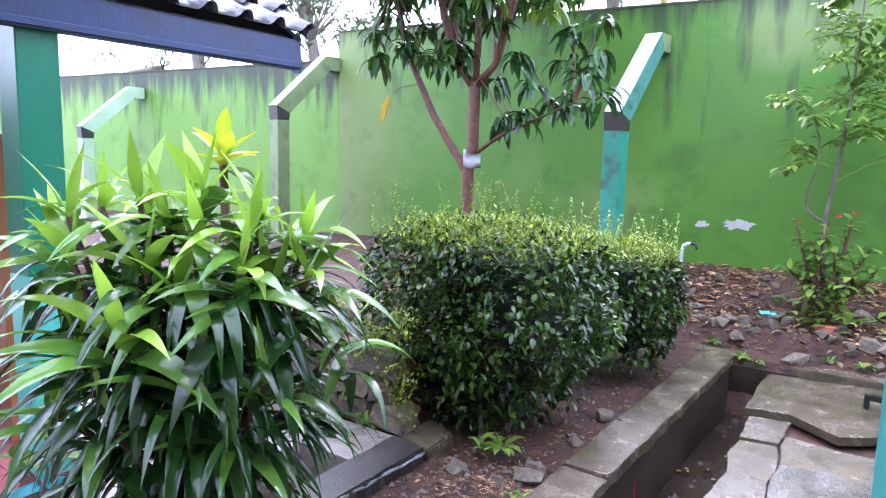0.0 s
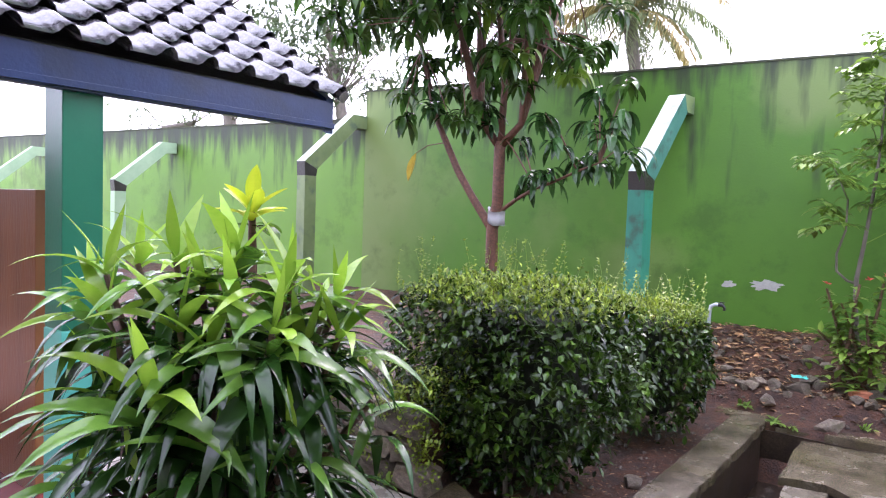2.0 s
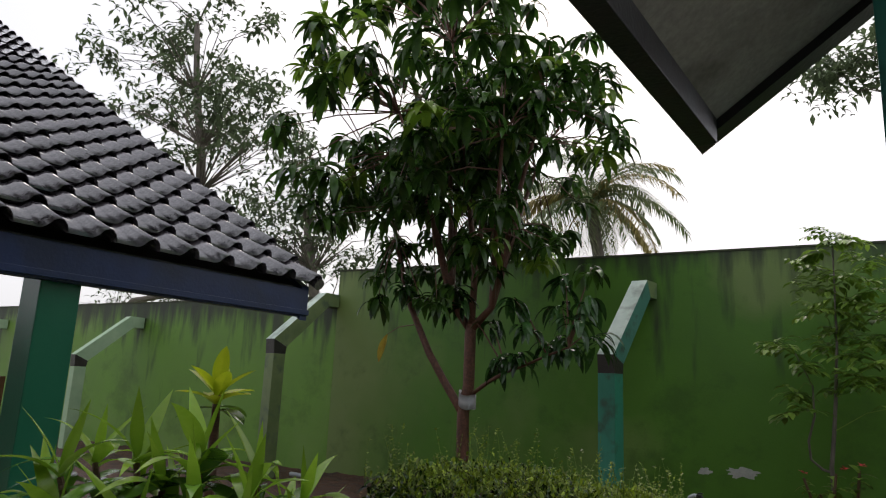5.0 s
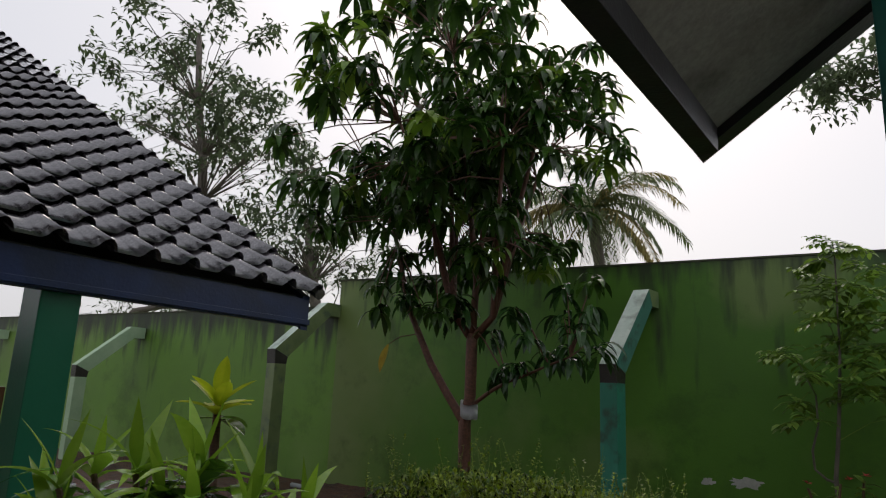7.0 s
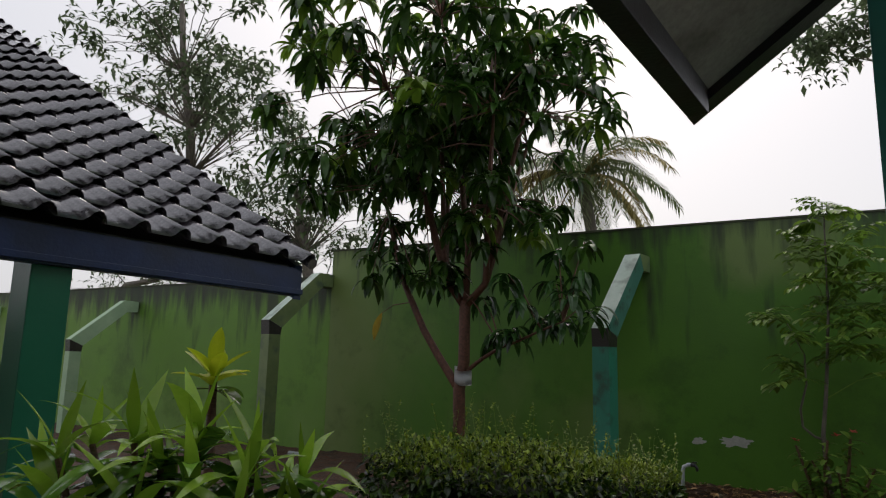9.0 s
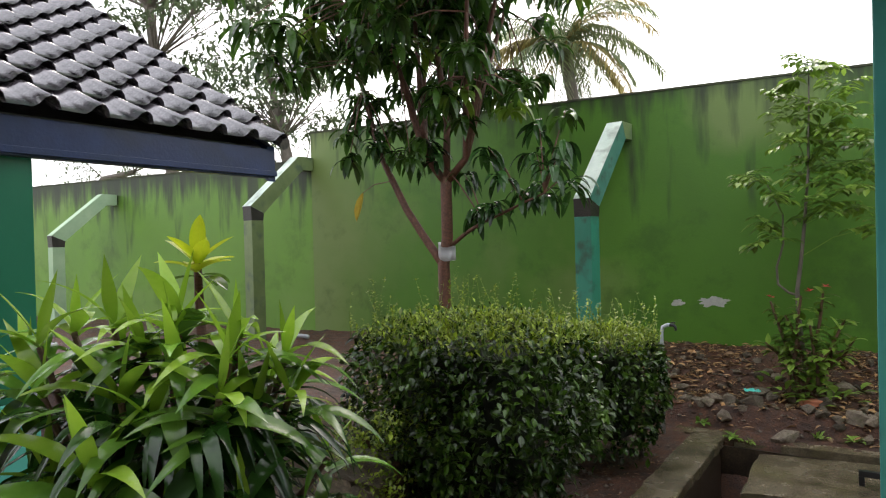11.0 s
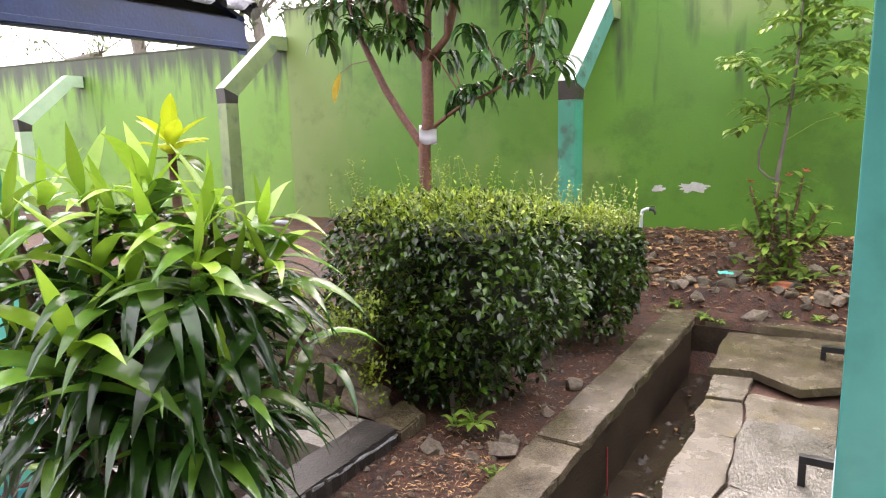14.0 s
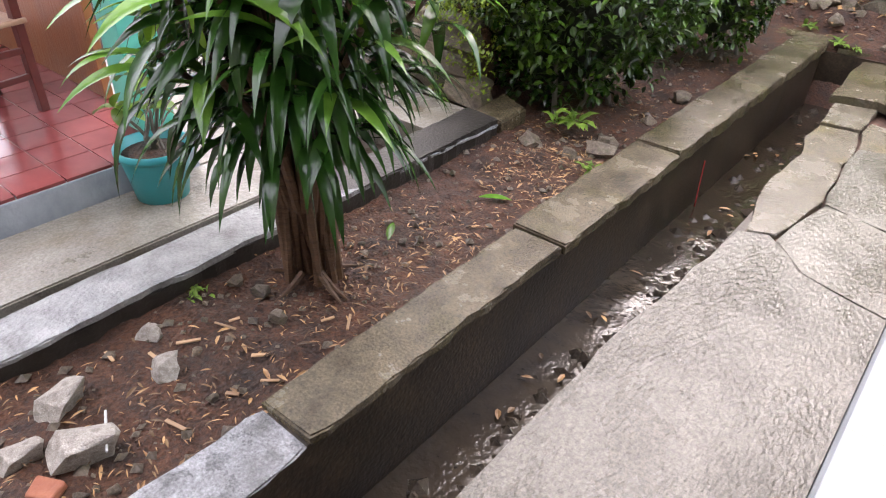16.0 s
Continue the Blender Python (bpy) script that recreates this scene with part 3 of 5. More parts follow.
def slab_row(root, name, mat, x0, x1, cuts, z0, z1, seed):
    rng = random.Random(seed)
    for a, b in zip(cuts, cuts[1:]):
        j = lambda s: rng.uniform(-s, s) * 1.6
        k = max(6, int((b - a) / 0.055))
        left = [(x0 + j(0.006), a + 0.003 + (b - a - 0.006) * i / k) for i in range(k + 1)]
        right = [(x1 + j(0.006), a + 0.006 + (b - a - 0.012) * i / k) for i in range(k + 1)]
        part(name, prism(right + left[::-1], z0, z1 + j(0.008), 0.008, (j(0.02), j(0.012))), mat, root)


kerb = thing("kerb_front", (-0.1, 1.2, -0.06), "worn mossy concrete kerb along the drain", "kerb", kind="structure")
# nearest slab whitened: wet sky glare put into its colour
slab_row(kerb, "kerb_slab", M_WHITEK, -0.215, 0.012, [-3.0, 0.10], -0.06, -0.025, 3)
slab_row(kerb, "kerb_slab", M_MOSSY, -0.215, 0.012, [0.10, 1.45], -0.06, -0.025, 3)
slab_row(kerb, "kerb_slab", M_MOSSY, -0.235, 0.02, [1.46, 2.62, 3.66, 5.45], -0.06, 0.005, 4)
kerb2 = thing("kerb_rear", (0.4, 5.5, -0.06), "low mossy concrete kerb under the rubble bank", "kerb", kind="structure")
part("kerb_slab", prism([(-0.42, 5.46), (0.08, 5.46), (0.09, 5.66), (-0.42, 5.68)], -0.06, 0.0, 0.008), M_MOSSY, kerb2)
part("kerb_slab", prism([(0.10, 5.44), (0.45, 5.45), (0.44, 5.62), (0.10, 5.64)], -0.06, -0.012, 0.008, (0, 0.05)), M_MOSSY, kerb2)
part("kerb_slab", prism([(0.46, 5.42), (2.4, 5.44), (2.4, 5.60), (0.46, 5.60)], -0.06, 0.004, 0.008), M_MOSSY, kerb2)

white_kerb = thing("kerb_white", (-1.05, 0.6, -0.1), "whitewashed kerb with a dark damp side", "kerb", kind="structure")
slab_row(white_kerb, "kerb_face", M_BLACKK, -1.15, -0.935, [-3.0, 2.30], -0.3, -0.018, 6)
slab_row(white_kerb, "kerb_top", M_WHITEN, -1.155, -0.93, [-3.0, -1.1, 0.9], -0.018, 0.0, 5)
slab_row(white_kerb, "kerb_top", M_WHITEK, -1.155, -0.93, [0.9, 2.31], -0.018, 0.0, 7)
part("kerb_top", prism([(-1.16, 2.32), (-0.93, 2.32), (-0.95, 2.60), (-1.2, 2.72)], -0.2, -0.005, 0.01), M_MOSSY, white_kerb)

path = thing("path", (0.8, 1.2, -0.2), "wet broken concrete path slabs beside the drain", "path", kind="structure")
part("path_base", box(0.502, 1.158, -3, 5.41, -0.5, -0.118), M_SOIL, path, "silt under the broken slabs")
SLABS = [
    ([(0.44, -3), (1.158, -3), (1.158, 1.95), (0.80, 2.05), (0.62, 2.28), (0.50, 2.22), (0.43, 1.2)], -0.09, (0, 0), M_CONC_ROUGH),
    ([(0.52, 2.26), (0.63, 2.31), (0.70, 2.78), (0.66, 3.30), (0.46, 3.30), (0.44, 2.75)], -0.085, (0.02, 0), M_CONC),
    ([(0.66, 2.27), (0.82, 2.08), (1.158, 1.98), (1.158, 2.62), (0.74, 2.74)], -0.088, (0, 0.01), M_CONC_ROUGH),
    ([(0.735, 2.78), (1.158, 2.66), (1.158, 3.45), (0.95, 3.62), (0.70, 3.55), (0.69, 3.30)], -0.08, (0, 0.02), M_CONC_ROUGH),
    ([(0.46, 3.33), (0.66, 3.33), (0.665, 3.60), (0.62, 3.86), (0.42, 3.84), (0.40, 3.6)], -0.09, (0.03, 0), M_CONC),
    ([(0.70, 3.60), (0.95, 3.66), (1.158, 3.50), (1.158, 4.02), (0.93, 4.00), (0.66, 4.05), (0.65, 3.88)], -0.085, (0, 0.02), M_CONC),
    ([(0.41, 3.88), (0.62, 3.90), (0.63, 4.30), (0.39, 4.27)], -0.075, (0.02, 0.02), M_CONC),
    ([(0.355, 4.29), (0.63, 4.36), (0.92, 4.13), (1.158, 4.31), (1.158, 5.36), (0.335, 5.22)], -0.03, (0.0, 0.0), M_MOSSY),
]
for pts, top, tilt, mt in SLABS:
    rng = random.Random(len(pts) + int(top * 1000))
    fine = []
    for a, b in zip(pts, pts[1:] + pts[:1]):
        steps = max(1, int(math.hypot(b[0] - a[0], b[1] - a[1]) / 0.13))
        for i in range(steps):
            f = i / steps
            wob = 0.012 if 0 < i else 0
            fine.append((a[0] + (b[0] - a[0]) * f + rng.uniform(-wob, wob), a[1] + (b[1] - a[1]) * f + rng.uniform(-wob, wob)))
    fine = [(min(x, 1.158), max(y, -3)) for x, y in fine]
    cx, cy = sum(p[0] for p in fine) / len(fine), sum(p[1] for p in fine) / len(fine)
    fine = [(min(1.158, x + 0.011 * (x - cx) / max(0.2, abs(x - cx))), y + 0.011 * (y - cy) / max(0.2, abs(y - cy))) for x, y in fine]
    part("path_slab", prism(fine, top - 0.055, top, 0.004, tilt), mt, path)

terrace = thing("floor", (3, 0, 0.1), "cream tiled terrace floor above the path", "floor", kind="structure")
part("terrace_base", box(1.162, 6, -5, 2.60, -0.5, 0.285), M_STEP, terrace, "grey rendered terrace edge")
for ix in range(8):
    for iy in range(10):
        part("floor_tile", box(1.165 + ix * 0.4, 1.161 + (ix + 1) * 0.4, -1.6 + iy * 0.4, -1.604 + (iy + 1) * 0.4, 0.286, 0.30), M_WHITETILE, terrace)


# ---- the terrace's own pillar and roof ----
pil = thing("terrace_pillar", (1.3, 2.2, 0.3), "square sea-green painted pillar, wet at its foot", "pillar")
part("shaft", box(1.166, 1.44, 2.06, 2.33, 0.301, 3.35, 0.006), M_PILLAR, pil)
house = thing("terrace_roof", (0.44, 2.45, 2.8), "tiled terrace roof with grey soffit and dark boards", "roof", kind="structure")
SL = 0.70


def slope_panel(x0, x1, y0, y1, z_at, thick, slope):
    bm = bmesh.new()
    q = [(x0, y0), (x1, y0), (x1, y1), (x0, y1)]
    lo = [bm.verts.new((x, y, z_at + slope * (x - x0))) for x, y in q]
    hi = [bm.verts.new((x, y, z_at + slope * (x - x0) + thick)) for x, y in q]
    bm.faces.new(lo)
    bm.faces.new(hi)
    for i in range(4):
        bm.faces.new((lo[i], lo[(i + 1) % 4], hi[(i + 1) % 4], hi[i]))
    bmesh.ops.recalc_face_normals(bm, faces=bm.faces)
    return bm


# roof runs on unseen to x 4.5 and y -5, which cuts skylight
part("soffit", slope_panel(0.54, 4.5, -5, 2.34, 2.973, 0.03, SL), M_SOFFIT, house, "stained grey soffit board")
part("bargeboard", slope_panel(0.45, 4.5, 2.334, 2.45, 2.86, 0.10, SL), M_DARKBOARD, house)
part("eave_board", box(0.45, 0.545, -5, 2.33, 2.86, 2.985, 0.004), M_DARKBOARD, house)
part("roof_deck", slope_panel(0.40, 4.5, -5, 2.47, 3.02, 0.05, SL), M_TILE, house)
# unseen walls, added to close the place and hold back skylight
tagged(part("sky_screen_east", box(4.3, 4.5, -5, 2.45, 0.3, 5.6), M_SOFFIT), "unseen plain wall added behind the terrace to cut skylight", "wall", kind="structure")
tagged(part("sky_screen_east_garden", box(6.0, 6.2, 2.46, 9.0, -0.5, 3.4), M_WALL), "unseen green wall added to close the garden's east side", "wall", kind="structure")
tagged(part("sky_screen_south", box(-8.5, 6.2, -5.4, -5.2, -0.5, 4.6), M_SOFFIT), "unseen plain wall added to close the yard and cut skylight", "wall", kind="structure")
# added and unseen too, kept low so light gets under the pavilion roof
tagged(part("sky_screen_west", box(-8.7, -8.5, -5.2, 1.0, -0.5, 2.4), M_SOFFIT), "unseen low wall added behind the pavilion, open above for light", "wall", kind="structure")


# ---- the neighbouring pavilion ----
EX, EZ, PITCH = -1.75, 2.30, 0.596
pav = thing("pavilion_roof", (-1.75, 1, 2.1), "wet dark grey tiled roof with a navy fascia", "roof", kind="structure")
part("fascia", box(-1.80, -1.75, -3.5, 2.13, 2.11, 2.275, 0.004), M_FASCIA, pav, "navy painted eave board")
part("fascia_lip", box(-1.747, -1.735, -3.5, 2.13, 2.12, 2.15, 0.002), M_FASCIA, pav)
bm = slope_panel(-8.5, -1.80, -3.5, 2.07, EZ + PITCH * (-1.78 + 8.5) - 0.06, 0.04, -PITCH)
part("roof_deck", bm, M_BLACKK, pav)
bm = slope_panel(-8.5, -1.752, 2.075, 2.13, EZ + PITCH * (-1.752 + 8.5) - 0.21, 0.20, -PITCH)
part("bargeboard", bm, M_FASCIA, pav)


def roof_tile_mesh():
    """One interlocking clay tile: a flat pan and a round roll, with its lower lip."""
    wide, long_, th = 0.226, 0.31, 0.016
    prof = []
    for i in range(13):
        u = i / 12
        y = -wide / 2 + wide * u
        z = 0.0 if u < 0.56 else 0.044 * math.sin(math.pi * (u - 0.56) / 0.44) ** 0.75
        prof.append((y, z))
    V, F = [], []
    for x, lift, flare, cut in ((0.0, 0.026, 1.3, 0.03), (-long_, 0.0, 0.85, 0.0)):
        for y, z in prof:
            V.append((x, y, z * flare + lift))
        for y, z in prof:
            V.append((x - cut, y, z * flare + lift - th))
    n = len(prof)
    for i in range(n - 1):
        F.append((i, i + 1, 2 * n + i + 1, 2 * n + i))
        F.append((n + i + 1, n + i, 3 * n + i, 3 * n + i + 1))
        F.append((i + 1, i, n + i, n + i + 1))
    F.append((0, 2 * n, 3 * n, n))
    F.append((n - 1, 2 * n - 1, 4 * n - 1, 3 * n - 1))
    me = data_mesh("roof_tile", V, F)
    me.materials.append(M_TILE)
    me.polygons.foreach_set("use_smooth", [i % 3 == 0 and i < 36 for i in range(len(me.polygons))])
    return me


M_TILE.node_tree.nodes["Principled BSDF"].inputs["Coat IOR"].default_value = 2.1
tile_me = roof_tile_mesh()
ang = math.atan(PITCH)
rng = random.Random(11)
far_v, far_f = [], []
base_v = np.array([v.co for v in tile_me.vertices])
base_f = [list(p.vertices) for p in tile_me.polygons]
for r in range(26):
    for c in range(26):
        y = 2.06 - 0.213 * c
        s = 0.258 * r
        loc = Vector((EX + 0.05 - s * math.cos(ang), y, EZ - 0.012 + s * math.sin(ang)))
        m = Matrix.Translation(loc) @ Euler((rng.uniform(-0.012, 0.012), ang + rng.uniform(-0.012, 0.012), rng.uniform(-0.012, 0.012))).to_matrix().to_4x4()
        if r < 17 and c < 17:
            ob = new("roof_tile", tile_me)
            adopt(ob, pav)
            ob.matrix_basis = m
        else:
            A = np.array(m)
            far_f += [[i + len(far_v) * len(base_v) for i in f] for f in base_f]
            far_v.append(base_v @ A[:3, :3].T + A[:3, 3])
for c in range(24):
    ob = new("roof_tile", tile_me)
    adopt(ob, house)
    ob.matrix_basis = Matrix.Translation((0.36, 2.37 - 0.205 * c, 3.03)) @ Euler((0, 0, math.pi)).to_matrix().to_4x4() @ Euler((rng.uniform(-0.01, 0.01), math.atan(SL), 0)).to_matrix().to_4x4()
ob = finish("roof_tiles", data_mesh("roof_tiles", np.concatenate(far_v), far_f), M_TILE, pav)
tagged(ob, kind="stuff")
verge = bmesh.new()
for r in range(26):
    s = 0.258 * r
    a = Vector((EX + 0.06 - s * math.cos(ang), 2.155, EZ + 0.005 + s * math.sin(ang)))
    b = a + Vector((-0.30 * math.cos(ang), 0, 0.30 * math.sin(ang) - 0.012))
    tube([a, b], [0.036, 0.034], 8, verge)
part("verge_tiles", verge, M_TILE, pav, "half-round verge tiles", smooth=False)

ppil = thing("pavilion_pillar", (-1.93, 0.72, 0.12), "square emerald and turquoise pillar on a dark plinth", "pillar")
# upper emerald is darkened to carry the shade under the eave
part("upper_shaft", box(-1.96, -1.79, 0.65, 0.82, 1.10, 2.20, 0.006), M_PILLARG, ppil, "emerald upper shaft, darkened in colour for the roof's shade")
part("lower_shaft", box(-1.963, -1.787, 0.647, 0.823, 0.20, 1.099, 0.006), M_LOWER, ppil, "turquoise lower shaft")
part("plinth", box(-1.97, -1.78, 0.64, 0.83, 0.121, 0.199, 0.004), M_CHAIR, ppil, "dark red glazed plinth")

floor2 = thing("floor_pavilion", (-3, -0.5, 0), "red glazed tile floor with a grey step", "floor", kind="structure")
part("step", box(-8, -1.74, -4, 0.88, -0.4, 0.105, 0.006), M_STEP, floor2, "grey rendered step")
part("grout", box(-7.9, -1.80, -3.9, 0.87, 0.1055, 0.114), M_GROUT, floor2)
for ix in range(13):
    for iy in range(12):
        x1 = -1.745 - ix * 0.205
        y1 = 0.872 - iy * 0.205
        part("floor_tile", box(x1 - 0.199, x1, y1 - 0.199, y1, 0.106, 0.12), M_REDTILE, floor2)

walkway = thing("pavement", (-1.45, 0, -0.1), "damp cement walkway strip beside the red step", "pavement", kind="structure")
part("strip", prism([(-1.735, -3), (-1.27, -3), (-1.265, 1.35), (-1.735, 1.35)], -0.3, -0.03, 0.008), M_CEMENT, walkway)
part("gutter", box(-1.264, -1.158, -3, 1.35, -0.3, -0.085), M_BLACKK, walkway, "narrow muddy gutter")
part("sump_rim", prism([(-1.265, 1.99), (-1.163, 1.99), (-1.2, 2.40), (-3.4, 2.36), (-3.4, 2.0)], -0.3, -0.03, 0.008), M_CEMENT, walkway)
part("sump_rim", box(-3.4, -1.60, 1.354, 1.985, -0.3, -0.031), M_CEMENT, walkway)
part("sump_floor", box(-1.599, -1.158, 1.354, 1.985, -0.3, -0.24), M_DRAIN, walkway, "dark water in the sump")
part("back_court", box(-8, -1.75, 0.885, 1.35, -0.3, -0.032), M_CEMENT, walkway)

# rubble retaining wall
ret = thing("retaining_wall", (-2.2, 2.6, -0.05), "low mossy rubble retaining wall", "stone wall", kind="structure")
part("mortar", box(-4.6, -1.30, 2.55, 2.74, -0.3, 0.40, 0.02), M_SOIL, ret)
rng = random.Random(5)


def block_mesh(seed):
    """A roughly squared walling stone, a metre each way before scaling."""
    bm = box(-0.5, 0.5, -0.5, 0.5, -0.5, 0.5, 0.09)
    bmesh.ops.subdivide_edges(bm, edges=bm.edges[:], cuts=1, use_grid_fill=True)
    for v in bm.verts:
        v.co += Vector([noise.noise(v.co * 1.7 + Vector((seed * 3.1, k * 7.0, 0))) for k in range(3)]) * 0.22
    me = bpy.data.meshes.new("wall_stone")
    bm.to_mesh(me)
    bm.free()
    me.materials.append(M_STONE)
    return me


stone_shapes = [block_mesh(k) for k in range(7)]
for row in range(3):
    x = -1.20 - 0.05 * row - (row % 2) * 0.08
    while x > -4.4:
        w = rng.uniform(0.2, 0.36)
        ob = new("wall_stone", rng.choice(stone_shapes))
        adopt(ob, ret)
        ob.matrix_basis = Matrix.Translation((x - w / 2, 2.53 + rng.uniform(-0.015, 0.02), 0.03 + row * 0.165)) @ Euler((rng.uniform(-0.06, 0.06), rng.uniform(-0.07, 0.07), rng.uniform(-0.1, 0.1))).to_matrix().to_4x4() @ Matrix.Diagonal((w * 0.97, 0.16, 0.155, 1))
        x -= w


# ---- clipped hedges ----
def hedge(name, cx, cy, a, b, z0, z1, count, seed, label, stems, sprigs, squeeze=0.5, fresh=0.42, lean=0.0, hem=0.0):
    rng = np.random.default_rng(seed)
    py = random.Random(seed)
    root = thing(name, (cx, cy, ground_at(cx, cy)), label, "hedge", "clipped hedges")
    def plan(th):
        c, s = np.cos(th), np.sin(th)
        r = (np.abs(c / a) ** 3.2 + np.abs(s / b) ** 3.2) ** (-1 / 3.2)
        return r * c, r * s
    def waist(f):
        return squeeze + (1 - squeeze) * np.clip(f * 2.1, 0, 1) ** 0.75 - 0.16 * np.clip((f - 0.74) / 0.26, 0, 1) ** 2
    shift = lambda f: -lean * (1 - np.clip(f * 1.5, 0, 1)) ** 1.3
    floor_at = lambda x: z0 + hem * smooth(cx + 0.02, cx + a * 0.9, x)
    # solid near-black core, its colour standing for shade among the inner twigs
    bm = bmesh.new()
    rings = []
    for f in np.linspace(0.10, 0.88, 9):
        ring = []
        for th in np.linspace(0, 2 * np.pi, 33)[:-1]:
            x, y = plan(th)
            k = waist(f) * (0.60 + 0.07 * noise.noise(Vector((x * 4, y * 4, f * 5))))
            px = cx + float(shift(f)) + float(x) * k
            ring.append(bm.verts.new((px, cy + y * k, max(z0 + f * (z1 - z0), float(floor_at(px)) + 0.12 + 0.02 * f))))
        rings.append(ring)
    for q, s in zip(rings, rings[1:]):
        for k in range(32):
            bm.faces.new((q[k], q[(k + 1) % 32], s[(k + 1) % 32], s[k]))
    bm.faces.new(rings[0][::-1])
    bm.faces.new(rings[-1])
    part("shade_core", bm, M_CORE, root, "near-black solid core, the hedge's inner shade put into its colour")
    n_top = int(count * 0.34)
    n = count - n_top
    th = rng.uniform(0, 2 * np.pi, n)
    f = rng.uniform(0, 1, n) ** 0.85
    x, y = plan(th)
    depth = 1 - 0.32 * rng.uniform(0, 1, n) ** 1.5
    lump = np.array([noise.noise(Vector((float(u) * 3.1, float(v) * 3.1, float(w) * 4.0 + seed))) for u, v, w in zip(x, y, f)])
    k = waist(f) * (depth + 0.22 * lump)
    ragged = 0.12 * rng.uniform(-0.6, 1, n) * (f < 0.25)
    P1 = np.stack([cx + shift(f) + x * k, cy + y * k, z0 + f * (z1 - z0) - ragged], 1)
    out = np.stack([x, y, 0 * x], 1)
    out /= np.linalg.norm(out, axis=1, keepdims=True)
    D1 = out * 0.35 + rng.normal(0, 0.75, (n, 3)) + np.array([0, 0, -0.15])
    th = rng.uniform(0, 2 * np.pi, n_top)
    x, y = plan(th)
    rr = np.sqrt(rng.uniform(0, 1, n_top)) * 0.90
    P2 = np.stack([cx + x * rr, cy + y * rr, z1 + rng.normal(0, 0.03, n_top) + 0.06 - 0.20 * rr ** 4], 1)
    D2 = rng.normal(0, 0.6, (n_top, 3)) + np.array([0, 0, 0.55])
    keep = (rng.uniform(0, 1, n) < 0.94) & (P1[:, 2] > floor_at(P1[:, 0]) + rng.normal(0, 0.05, n))
    P1, D1 = P1[keep], D1[keep]
    part_me = leaf_mesh("foliage", P1, D1, rng.uniform(0.042, 0.08, len(P1)), rng.uniform(0.024, 0.044, len(P1)), 0.7, seg=3, shape="oval", fold=0.3, twist=rng.normal(0, 0.5, len(P1)))
    finish("foliage", part_me, M_HEDGE, root)
    # paler leaf on top: fresh growth, brightened in colour for light from above
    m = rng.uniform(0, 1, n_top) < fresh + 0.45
    finish("top_foliage", leaf_mesh("top_foliage", P2[m], D2[m], rng.uniform(0.028, 0.052, m.sum()), rng.uniform(0.016, 0.028, m.sum()), 0.3, seg=2, shape="oval", fold=0.3), M_HEDGEY, root, "fresh pale green top growth with top light in its colour")
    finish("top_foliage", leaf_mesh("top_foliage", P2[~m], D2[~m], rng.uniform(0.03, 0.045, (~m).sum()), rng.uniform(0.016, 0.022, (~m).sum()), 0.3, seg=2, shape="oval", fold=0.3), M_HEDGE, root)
    # straying shoots
    sp, sd, tw = [], [], bmesh.new()
    for i in range(sprigs):
        t = py.uniform(0, 2 * math.pi)
        x, y = plan(np.array(t))
        r = math.sqrt(py.random()) * 0.97
        h = 0.05 + 0.36 * py.random() ** 3.0
        p = Vector((cx + float(x) * r, cy + float(y) * r, z1 - 0.03))
        q = p + Vector((py.gauss(0, 0.25) * h, py.gauss(0, 0.25) * h, h))
        tube([p, p.lerp(q, 0.5) + Vector((py.gauss(0, 0.01), py.gauss(0, 0.01), 0)), q], [0.0022, 0.0016, 0.001], 3, tw)
        for j in range(int(3 + h * 40)):
            g = py.uniform(0.2, 1)
            sp.append(p.lerp(q, g))
            sd.append((py.gauss(0, 1), py.gauss(0, 1), 0.5))
    tagged(part("shoot_growth", tw, M_SAP, root, "thin upright shoots"), kind="stuff")
    finish("shoot_leaves", leaf_mesh("shoot_leaves", sp, sd, 0.026, 0.015, 0.3, seg=2, shape="oval"), M_HEDGEY, root)
    for sx, sy in stems:
        g = ground_at(sx, sy)
        tp = bend((sx, sy, g - 0.03), (sx + py.uniform(-0.15, 0.15), sy + py.uniform(-0.1, 0.1), z0 + 0.35), 3, 0, py, 0.02)
        part("stem", tube(tp, [0.02, 0.017, 0.014, 0.012], 7), M_BARKG, root)
    return root


hedge("hedge", -1.09, 3.18, 0.80, 0.64, -0.06, 1.15, 12000, 21, "dense clipped dark green hedge with pale shoots on its flat top", [(-0.88, 2.82), (-0.80, 2.95), (-1.05, 3.1), (-0.7, 3.2)], 170, 0.50, 0.22, 0.02, 0.16)
hedge("hedge", -0.72, 4.62, 0.44, 0.55, 0.04, 0.92, 5600, 22, "smaller rounded hedge with long loose shoots behind the clipped one", [(-0.6, 4.6), (-0.5, 4.9)], 200, 0.7)


def creeper(x0, x1, y, z0, z1, count, seed, label):
    rng = np.random.default_rng(seed)
    P = np.stack([rng.uniform(x0, x1, count), y - rng.uniform(0, 0.12, count), z0 + (z1 - z0) * rng.uniform(0, 1, count) ** 0.8], 1)
    g = np.array([noise.noise(Vector((p[0] * 5, p[2] * 5, seed))) for p in P]) > -0.08
    P = P[g]
    D = rng.normal(0, 0.6, P.shape) + np.array([0.1, -0.5, -0.2])
    ob = finish("creeper", leaf_mesh("creeper", P, D, rng.uniform(0.02, 0.04, len(P)), rng.uniform(0.014, 0.024, len(P)), 0.6, seg=2, shape="oval"), M_HEDGEY)
    tagged(ob, label, "creeper", kind="stuff")


creeper(-2.1, -1.15, 2.52, 0.02, 0.75, 2400, 31, "pale green creeper over the rubble wall")
